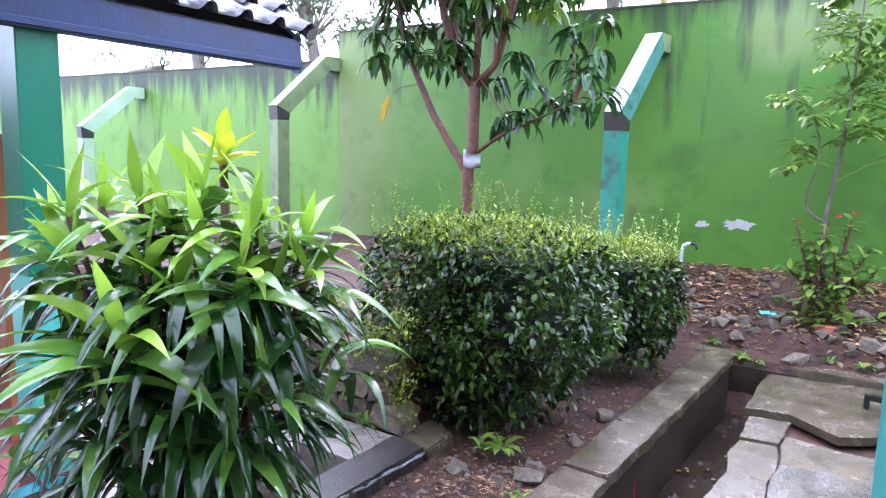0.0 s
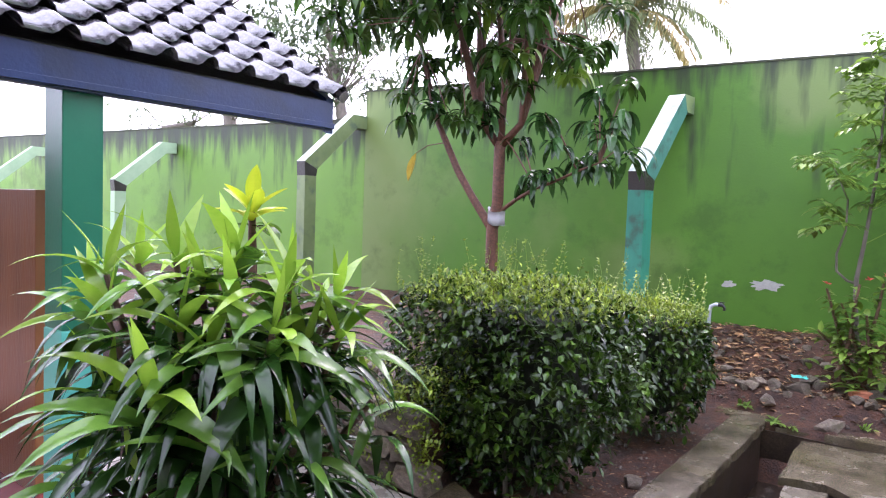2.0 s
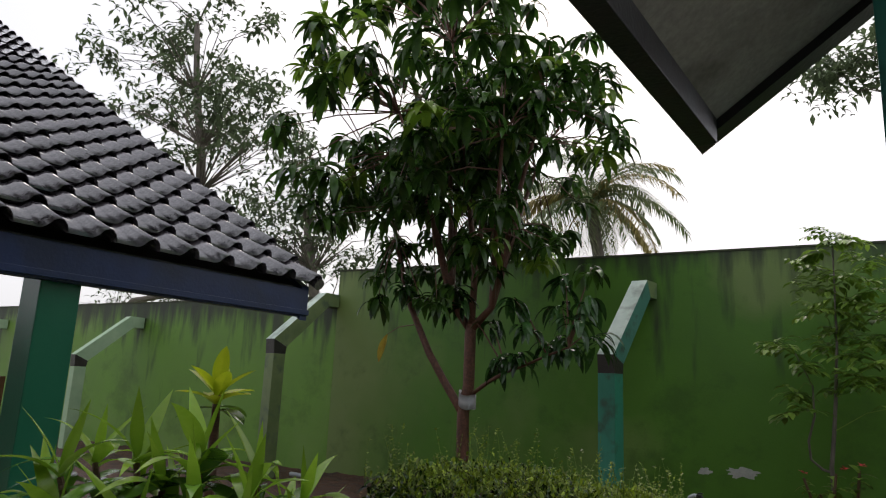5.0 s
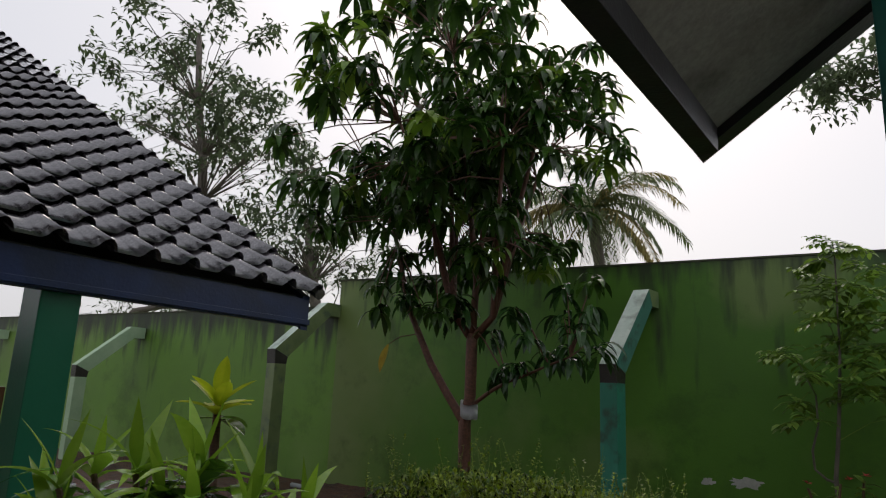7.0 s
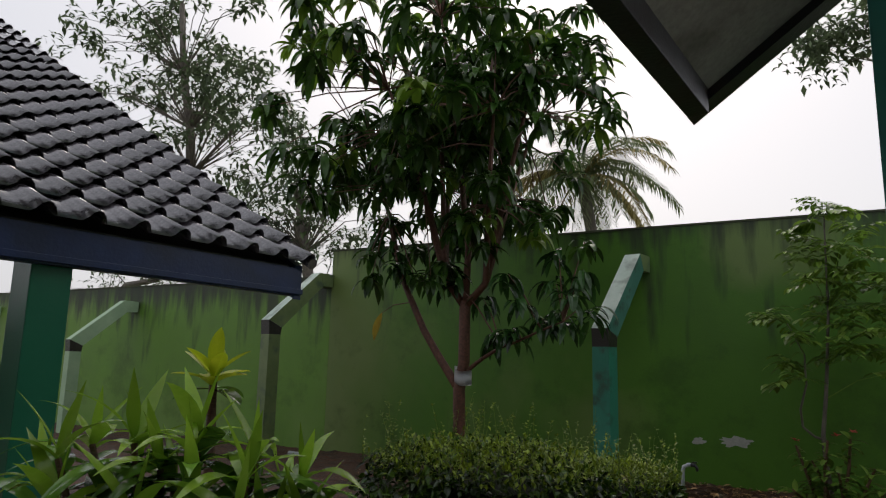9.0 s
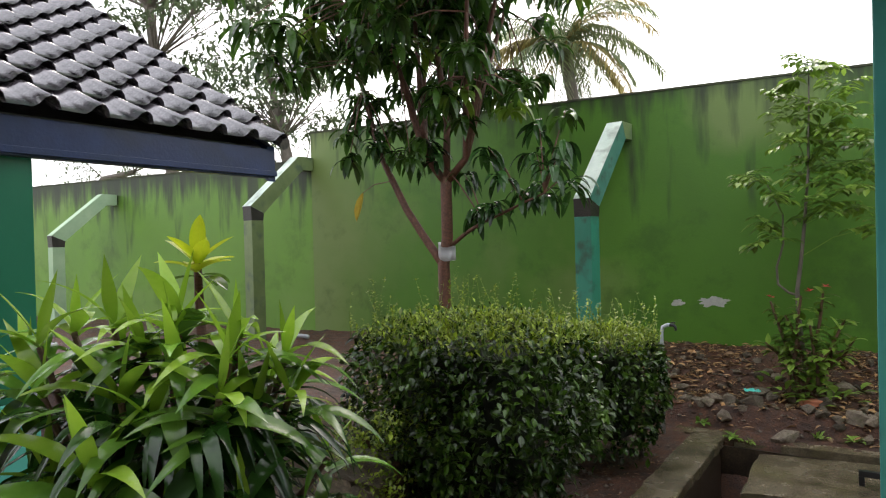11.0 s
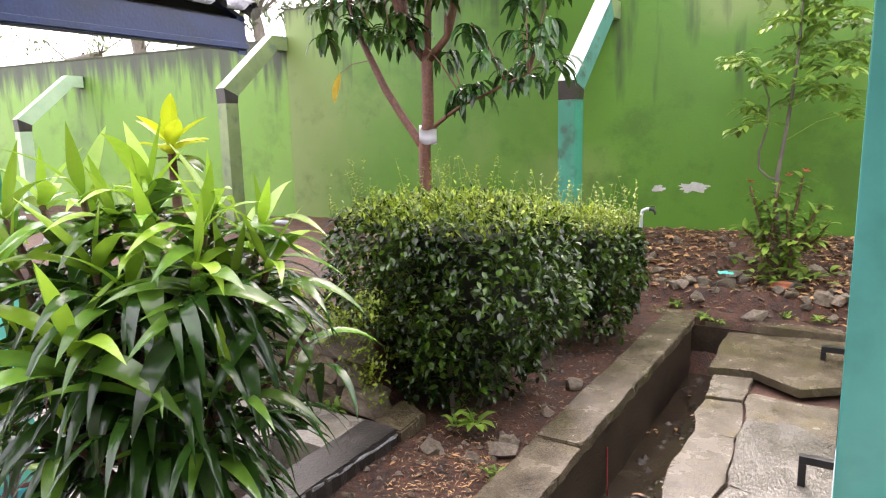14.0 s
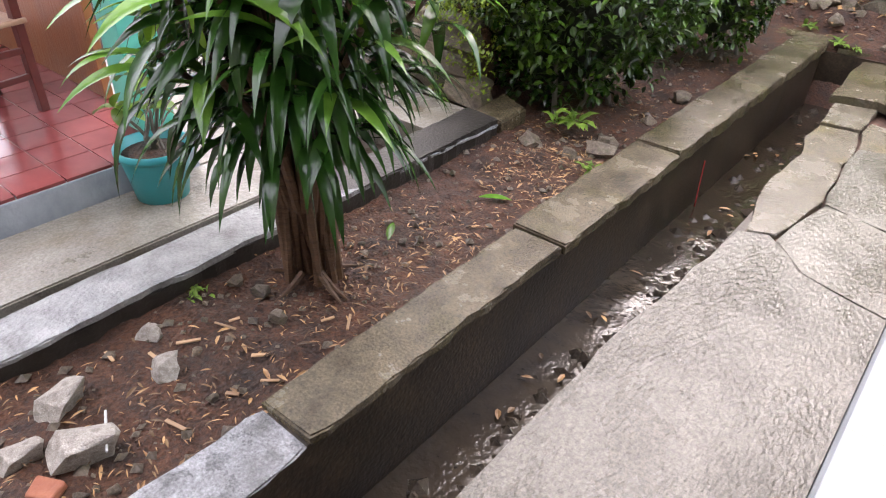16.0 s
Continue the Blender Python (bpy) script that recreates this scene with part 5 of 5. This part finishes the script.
def palm():
    rng = random.Random(6)
    root = thing("coconut_palm", (-5.0, 15.2, -0.6), "coconut palm with drooping yellowing fronds beyond the wall", "palm", "trees beyond the wall")
    top = Vector((-5.4, 15.0, 6.5))
    part("trunk", tube([(-5.0, 15.2, -0.6), (-5.05, 15.2, 3), (-5.2, 15.1, 5.2), top], [0.2, 0.17, 0.15, 0.16], 9), M_BARKG, root, smooth=True)
    for i in range(34):
        a = 2.4 * i + rng.uniform(-0.2, 0.2)
        e = rng.uniform(-0.6, 1.8)
        ln = rng.uniform(2.0, 2.8)
        p, d = top.copy(), Vector((math.cos(a), math.sin(a), e)).normalized()
        pts, P, D, L = [p.copy()], [], [], []
        for k in range(14):
            p = p + d * ln / 14
            pts.append(p.copy())
            d = (d + Vector((0, 0, -0.125))).normalized()
            s = d.cross(Vector((0, 0, 1))).normalized()
            for q in (0, 0.33, 0.66):
                for sg in (-1, 1):
                    P.append(p + d * q * ln / 14); D.append(s * sg + d * rng.uniform(0.5, 1.0) + Vector((0, 0, rng.uniform(-0.5, 0.1)))); L.append((0.62 - 0.028 * abs(k - 5)) * rng.uniform(0.85, 1.1))
        pm = M_PALMY if i % 4 == 1 else M_PALM
        fr = part("frond", tube(pts, [0.03 - 0.0018 * k for k in range(15)], 5), pm, root)
        tagged(finish("leaflet_fringe", leaf_mesh("leaflet_fringe", P, D, L, 0.045, [rng.uniform(0.4, 2.6) for _ in P], seg=3, shape="strap"), pm, fr), kind="stuff")


palm()


# ---- pot, chair, board, bench, tap and pipe ----
def lathe(profile, centre, sides=28):
    bm = bmesh.new()
    rings = [[bm.verts.new((centre[0] + r * math.cos(2 * math.pi * k / sides), centre[1] + r * math.sin(2 * math.pi * k / sides), z)) for k in range(sides)] for r, z in profile]
    for q, s in zip(rings, rings[1:]):
        for k in range(sides):
            bm.faces.new((q[k], q[(k + 1) % sides], s[(k + 1) % sides], s[k]))
    bm.faces.new(rings[0][::-1])
    bm.faces.new(rings[-1])
    bmesh.ops.recalc_face_normals(bm, faces=bm.faces)
    return bm


def flower_pot():
    rng = random.Random(2)
    c = (-1.60, 0.60)
    pot = thing("flower_pot", (*c, -0.03), "turquoise plastic flower pot with a straggling plant", "flower pot")
    part("body", lathe([(0.108, -0.03), (0.115, -0.026), (0.148, 0.17), (0.152, 0.185), (0.166, 0.187), (0.170, 0.20), (0.168, 0.218), (0.160, 0.222), (0.148, 0.215), (0.143, 0.17)], c), M_POT, pot, smooth=True)
    part("potting_soil", lathe([(0.13, 0.15), (0.141, 0.182), (0.07, 0.196), (0.01, 0.19)], c), M_SOIL, pot, "dark soil", smooth=True)
    P, D, L = [], [], []
    for tip in ((-1.70, 0.62, 0.50), (-1.56, 0.66, 0.48), (-1.50, 0.55, 0.42), (-1.66, 0.50, 0.40)):
        pts = bend((c[0] + rng.uniform(-0.04, 0.04), c[1] + rng.uniform(-0.04, 0.04), 0.17), tip, 4, 0.02, rng, 0.015)
        part("twig", tube(pts, [0.011, 0.009, 0.008, 0.006, 0.004], 6), M_BARKG, pot)
        for j in range(5):
            P.append(tip); D.append((rng.gauss(-0.3, 0.8), rng.gauss(0, 0.8), rng.uniform(-0.1, 0.9))); L.append(rng.uniform(0.09, 0.16))
    finish("foliage", leaf_mesh("foliage", P, D, L, np.array(L) * 0.55, 1.0, seg=5, shape="oval", fold=0.3), M_SAP, pot, smooth=True)


flower_pot()


def chair(x, y, turn):
    root = thing("wooden_chair", (0, 0, 0), "maroon painted wooden chair with a pale worn seat", "chair")
    for lx, ly in ((-0.2, -0.2), (0.2, -0.2), (-0.2, 0.2), (0.2, 0.2)):
        top = 0.9 if ly > 0 else 0.44
        part("leg", box(lx - 0.022, lx + 0.022, ly - 0.022, ly + 0.022, 0, top, 0.004), M_CHAIR, root)
    part("seat", box(-0.235, 0.235, -0.235, 0.235, 0.441, 0.468, 0.008), M_PLANK, root, "pale worn plank seat")
    for z in (0.17, 0.30):
        part("stretcher", box(-0.178, 0.178, -0.212, -0.19, z, z + 0.03, 0.003), M_CHAIR, root)
        part("stretcher", box(0.19, 0.212, -0.178, 0.178, z, z + 0.03, 0.003), M_CHAIR, root)
    for z in (0.60, 0.78):
        part("back_rail", box(-0.178, 0.178, 0.19, 0.21, z, z + 0.07, 0.004), M_CHAIR, root)
    root.matrix_basis = pose(x, y, 0.12, 0, 0, turn)


chair(-2.74, 0.30, 12)
board = thing("standing_board", (-3.6, 0.95, 0.12), "varnished brown wooden board standing on the red floor", "board")
part("panel", box(-4.5, -2.53, 0.83, 0.87, 0.121, 1.70, 0.004), M_WOODBROWN, board)
part("edge_strip", box(-2.528, -2.50, 0.825, 0.872, 0.121, 1.70, 0.003), M_WOODBROWN, board)

bench = thing("low_bench", (1.3, 3.9, -0.08), "low black steel bench frame on the path", "bench")
for lx in (1.012, 1.72):
    for ly in (2.93, 4.83):
        part("leg", box(lx, lx + 0.035, ly - 0.018, ly + 0.018, -0.084, 0.034, 0.003), M_BLACKMETAL, bench)
for ly in (2.93, 4.83):
    part("end_rail", box(1.012, 1.755, ly - 0.02, ly + 0.02, 0.035, 0.075, 0.003), M_BLACKMETAL, bench)
part("side_rail", box(1.20, 1.24, 2.952, 4.808, 0.035, 0.075, 0.003), M_BLACKMETAL, bench)
part("side_rail", box(1.715, 1.755, 2.952, 4.808, 0.035, 0.075, 0.003), M_BLACKMETAL, bench)
part("path_side", box(1.162, 2.6, 2.603, 5.41, -0.5, -0.088, 0.004), M_CONC, path)

tap = thing("garden_tap", (-0.47, 5.4, 0.0), "grey pipe standing in the bed with a small tap", "tap")
part("riser", tube([(-0.47, 5.4, -0.1), (-0.47, 5.4, 0.88), (-0.46, 5.4, 0.925), (-0.42, 5.395, 0.945), (-0.38, 5.39, 0.945)], 0.016, 10), M_PLASTIC, tap, smooth=True)
part("tap_body", tube([(-0.395, 5.39, 0.945), (-0.36, 5.385, 0.945), (-0.345, 5.38, 0.925), (-0.343, 5.38, 0.90)], [0.017, 0.015, 0.013, 0.011], 10), M_BLACKMETAL, tap, "dark tap spout")
part("tap_handle", box(-0.385, -0.345, 5.38, 5.395, 0.963, 0.973, 0.003), M_BLACKMETAL, tap)
pipe = tube([(-5.95, 6.06, 0.475), (-5.40, 6.01, 0.475)], 0.03, 12)
tagged(part("loose_pipe", pipe, M_PLASTIC, smooth=True), "short white plastic pipe lying on the soil", "pipe")

# ---- stones, bricks and litter ----
rng = random.Random(77)
STONE_SPOTS = [(0.20, 5.96, 0.20), (0.46, 5.56, 0.21), (0.86, 6.41, 0.20), (-0.03, 5.79, 0.15), (-0.41, 5.93, 0.12), (0.38, 7.49, 0.16), (0.19, 7.88, 0.15), (1.03, 5.91, 0.12), (0.72, 5.87, 0.10), (-0.20, 5.9, 0.14), (0.45, 6.45, 0.16), (0.75, 6.35, 0.14), (0.62, 6.0, 0.12), (1.15, 5.9, 0.14), (0.3, 6.2, 0.12), (-0.5, 6.2, 0.13), (1.3, 6.3, 0.2), (0.85, 5.8, 0.1), (1.05, 5.75, 0.1),
               (-0.70, -0.29, 0.16), (-0.47, -0.33, 0.19), (-0.60, 0.0, 0.12), (-0.80, 0.06, 0.10), (-0.58, -0.46, 0.13), (-0.74, 2.34, 0.14), (-0.38, 2.50, 0.17), (-0.40, 3.6, 0.15), (-0.55, 0.42, 0.07), (-0.72, 0.48, 0.08), (-0.5, 2.35, 0.10), (-0.38, 3.1, 0.10), (-0.40, 2.6, 0.13), (-0.85, 0.45, 0.07),
               (-2.2, 3.0, 0.16), (-1.9, 3.3, 0.13), (-1.75, 2.8, 0.12), (-2.7, 3.1, 0.14), (-3.2, 3.3, 0.13)]
for k in range(34):
    STONE_SPOTS.append((-0.35 + k * 0.06 + rng.uniform(-0.05, 0.05), 5.84 + 0.5 * rng.random() ** 1.6, rng.uniform(0.06, 0.17)))
for _ in range(60):
    STONE_SPOTS.append((rng.uniform(-1.2, 1.7), rng.uniform(5.85, 7.0), rng.uniform(0.04, 0.11)))
for _ in range(22):
    STONE_SPOTS.append((rng.uniform(-0.88, -0.26), rng.uniform(-0.5, 2.6), rng.uniform(0.025, 0.06)))
shapes = [rock_mesh("stone", rng, 1.0, 0.7) for _ in range(7)]
for me in shapes:
    me.materials.append(M_STONE)
pale_shapes = [rock_mesh("stone", rng, 1.0, 0.7) for _ in range(3)]
for me in pale_shapes:
    me.materials.append(M_PALE)
for x, y, s in STONE_SPOTS:
    ob = new("stone", rng.choice(pale_shapes if y < 0.2 and s > 0.09 else shapes))
    ob.matrix_basis = pose(x, y, ground_at(x, y) + s * 0.16, rng.uniform(-12, 12), rng.uniform(-12, 12), rng.uniform(0, 360)) @ Matrix.Diagonal((s * 1.2, s * 1.2, s, 1))
    tagged(ob, "pale rough stone lying on the soil" if y < 0.2 and s > 0.09 else "rough grey-brown stone half sunk in the soil", "stone", "loose stones")
for x, y, s, a in ((0.62, 6.12, 0.16, 20), (1.22, 5.72, 0.12, 70), (-0.42, -0.46, 0.09, 30)):
    bm = bmesh.new()
    box(-s / 2, s / 2, -s / 3, s / 3, -s / 6, s / 6, 0.008, bm)
    for v in bm.verts:
        v.co += Vector([noise.noise(v.co * 14 + Vector((x, y, k))) for k in (0, 9, 18)]) * s * 0.16
    ob = part("brick", bm, M_BRICK)
    ob.matrix_basis = pose(x, y, ground_at(x, y) + s * 0.18, 8, -6, a)
    tagged(ob, "broken piece of red brick on the soil", "brick", "broken bricks")
bm = bmesh.new()
bmesh.ops.create_grid(bm, x_segments=8, y_segments=4, size=0.5, matrix=Matrix.Diagonal((0.13, 0.06, 1, 1)))
for v in bm.verts:
    v.co.z = noise.noise(v.co * 40) * 0.02
bmesh.ops.solidify(bm, geom=bm.faces[:], thickness=0.002)
ob = part("wrapper", bm, M_TRASH, smooth=True)
ob.matrix_basis = pose(0.17, 5.95, ground_at(0.17, 5.95) + 0.15, 10, 4, 25)
tagged(ob, "crumpled turquoise plastic wrapper on a stone", "wrapper")


def litter():
    g = np.random.default_rng(15)
    pts = []
    for n, (x0, x1, y0, y1) in ((2600, (-0.92, -0.22, -0.8, 2.7)), (700, (-0.75, -0.22, 1.2, 2.4)), (900, (-0.9, -0.25, 2.3, 5.2)), (6500, (-1.6, 1.9, 5.70, 7.3)), (1800, (-4.5, -1.3, 2.8, 6.0))):
        pts.append(np.stack([g.uniform(x0, x1, n), g.uniform(y0, y1, n)], 1))
    XY = np.concatenate(pts)
    keep = np.array([noise.noise(Vector((x * 1.6, y * 1.6, 5))) + g.uniform(-0.5, 0.5) > -0.05 for x, y in XY])
    XY = XY[keep]
    Zs = soil_height(XY[:, 0], XY[:, 1]) + np.array([clods(x, y) for x, y in XY])
    P = np.stack([XY[:, 0], XY[:, 1], Zs + g.uniform(0.004, 0.016, len(XY))], 1)
    a = g.uniform(0, 2 * np.pi, len(P))
    D = np.stack([np.cos(a), np.sin(a), g.uniform(-0.12, 0.3, len(P))], 1)
    L = g.uniform(0.014, 0.03, len(P)) + np.where(P[:, 1] > 5.5, 0.085, 0.035) * g.uniform(0, 1, len(P)) ** np.where(P[:, 1] > 5.5, 1.6, 4.0)
    ob = finish("leaf_litter", leaf_mesh("leaf_litter", P, D, L, L * np.where(P[:, 1] > 5.5, g.uniform(0.2, 0.5, len(P)), g.uniform(0.10, 0.28, len(P))), 0.5, seg=3, shape="mango", fold=0.4, twist=g.normal(0, 0.25, len(P))), M_LITTER)
    tagged(ob, "fallen brown leaves and bark scraps on wet soil", "leaf litter", kind="stuff")
    n = 1600
    XY = np.concatenate([np.stack([g.uniform(-0.92, -0.2, n // 2), g.uniform(-1, 5.2, n // 2)], 1), np.stack([g.uniform(-1.4, 1.9, n // 2), g.uniform(5.7, 7.2, n // 2)], 1)])
    V, F = [], []
    oct_f = [(0, 2, 4), (2, 1, 4), (1, 3, 4), (3, 0, 4), (2, 0, 5), (1, 2, 5), (3, 1, 5), (0, 3, 5)]
    for x, y in XY:
        s = 0.006 + 0.022 * g.random() ** 3
        z = ground_at(x, y) + clods(x, y) + s * 0.3
        k = len(V)
        for d in ((1, 0, 0), (-1, 0, 0), (0, 1, 0), (0, -1, 0), (0, 0, 0.7), (0, 0, -0.7)):
            j = g.uniform(0.6, 1.3, 3)
            V.append((x + d[0] * s * j[0], y + d[1] * s * j[1], z + d[2] * s * j[2]))
        F += [tuple(k + i for i in f) for f in oct_f]
    tagged(finish("gravel", data_mesh("gravel", V, F), M_STONE), "small clods and gravel on the soil", "gravel", kind="stuff")


litter()


def weeds(spots, seed):
    rng = random.Random(seed)
    for x, y, z, s in spots:
        P, D, L = [], [], []
        for j in range(16):
            P.append((x + rng.gauss(0, 0.02), y + rng.gauss(0, 0.02), z)); D.append((rng.gauss(0, 0.8), rng.gauss(0, 0.8), 0.8)); L.append(s * rng.uniform(0.5, 1.1))
        ob = thing("weed", (x, y, z), "small green weed growing in a joint", "weed", "weeds")
        tagged(finish("foliage", leaf_mesh("foliage", P, D, L, np.array(L) * 0.35, 1.3, seg=3, shape="oval"), M_SAP, ob), kind="stuff")


weeds([(0.10, 5.44, 0.0, 0.11), (0.20, 5.46, -0.02, 0.09), (-0.22, 5.72, 0.02, 0.10), (0.95, 5.70, 0.03, 0.09), (0.7, 5.72, 0.02, 0.07), (-0.62, 2.60, 0.0, 0.14), (-0.70, 2.58, -0.02, 0.12), (-1.22, 0.75, -0.085, 0.05), (-1.21, 1.35, -0.085, 0.07), (-1.5, 2.42, -0.03, 0.09), (-0.88, 0.30, -0.08, 0.05), (-0.30, 2.25, -0.07, 0.08)], 4)


def drain_debris():
    g = np.random.default_rng(23)
    n = 1000
    V, F = [], []
    oct_f = [(0, 2, 4), (2, 1, 4), (1, 3, 4), (3, 0, 4), (2, 0, 5), (1, 2, 5), (3, 1, 5), (0, 3, 5)]
    for i in range(n):
        x = 0.43 - 0.36 * g.random() ** 1.7
        y = g.uniform(-1.2, 5.3)
        s = 0.008 + 0.045 * g.random() ** 3
        z = -0.515 + 0.045 * smooth(0.2, 0.43, x) + s * 0.2
        k = len(V)
        for d in ((1, 0, 0), (-1, 0, 0), (0, 1, 0), (0, -1, 0), (0, 0, 0.7), (0, 0, -0.7)):
            j = g.uniform(0.6, 1.4, 3)
            V.append((x + d[0] * s * j[0], y + d[1] * s * j[1], z + d[2] * s * j[2]))
        F += [tuple(k + q for q in f) for f in oct_f]
    tagged(finish("drain_gravel", data_mesh("drain_gravel", V, F), M_SILT), "wet gravel and silt in the drain", "gravel", kind="stuff")
    n = 45
    P = np.stack([0.43 - 0.4 * g.uniform(0, 1, n) ** 1.4, g.uniform(-1.0, 5.3, n), np.full(n, -0.488)], 1)
    a = g.uniform(0, 2 * np.pi, n)
    D = np.stack([np.cos(a), np.sin(a), g.uniform(0, 0.3, n)], 1)
    tagged(finish("drain_leaves", leaf_mesh("drain_leaves", P, D, g.uniform(0.03, 0.08, n), g.uniform(0.012, 0.03, n), 0.5, seg=3, shape="mango", fold=0.3), M_LITTER), "sodden dead leaves in the drain", "leaf litter", kind="stuff")


drain_debris()

# ---- last small things ----
M_STRAW = material("red_plastic_straw", (0.5, 0.03, 0.04), (0.6, 0.06, 0.06), rough=0.4, bump=0.0)
M_STRAWW = material("white_plastic_straw", (0.6, 0.6, 0.6), (0.7, 0.7, 0.7), rough=0.4, bump=0.0)
tagged(part("straw", tube([(0.03, 3.05, -0.49), (0.012, 3.08, -0.20)], 0.004, 8), M_STRAW), "red plastic straw leaning in the drain", "straw")
tagged(part("straw", tube([(-0.56, -0.22, -0.06), (-0.38, -0.30, -0.03)], 0.004, 8), M_STRAWW), "white plastic straw lying on the soil", "straw")
for x, y, a, w in ((-0.60, 1.05, 2.2, 0.035), (-0.55, 1.62, 0.6, 0.045)):
    me = leaf_mesh("fallen_leaf", [(0, 0, 0)], [(math.cos(a), math.sin(a), 0.12)], 0.16, w, 0.35, seg=6, shape="mango", fold=0.3)
    ob = finish("fallen_leaf", me, M_DRACM, smooth=True)
    ob.location = (x, y, ground_at(x, y) + clods(x, y) + 0.02)
    tagged(ob, "fresh green leaf fallen on the soil", "leaf", "fallen green leaves")
M_CHIPWOOD = material("pale_split_wood", (0.34, 0.20, 0.10), (0.58, 0.40, 0.24), scale=14, rough=0.6, bump=0.3, vary=0.3, stretch=(0.3, 1, 1))
rng = random.Random(51)
for x, y, a in ((-0.79, -0.09, -0.2), (-0.66, 0.01, -0.1), (-0.67, 0.13, 0.9), (-0.38, -0.10, 0.1), (-0.66, 0.31, 1.2), (-0.43, 0.25, 0.7), (-0.31, 0.20, 0.6), (-0.32, 0.56, -1.0), (-0.36, 0.09, 0.5), (-0.40, 0.53, 1.1), (-0.64, 0.26, 0.2)):
    ln, wd = rng.uniform(0.04, 0.10), rng.uniform(0.007, 0.014)
    bm = box(-ln / 2, ln / 2, -wd / 2, wd / 2, -0.003, 0.003, 0.001)
    for v in bm.verts:
        v.co.y += 0.1 * ln * math.sin(v.co.x / ln * 2.2) * rng.uniform(0.7, 1.0)
        v.co.z += 0.04 * ln * math.cos(v.co.x / ln * 3)
    ob = part("wood_splinter", bm, M_CHIPWOOD)
    ob.matrix_basis = pose(x, y, ground_at(x, y) + clods(x, y) + 0.012, rng.uniform(-8, 8), rng.uniform(-8, 8), math.degrees(a))
    tagged(ob, "pale split wood splinter lying on wet soil", "splinter", "wood splinters")
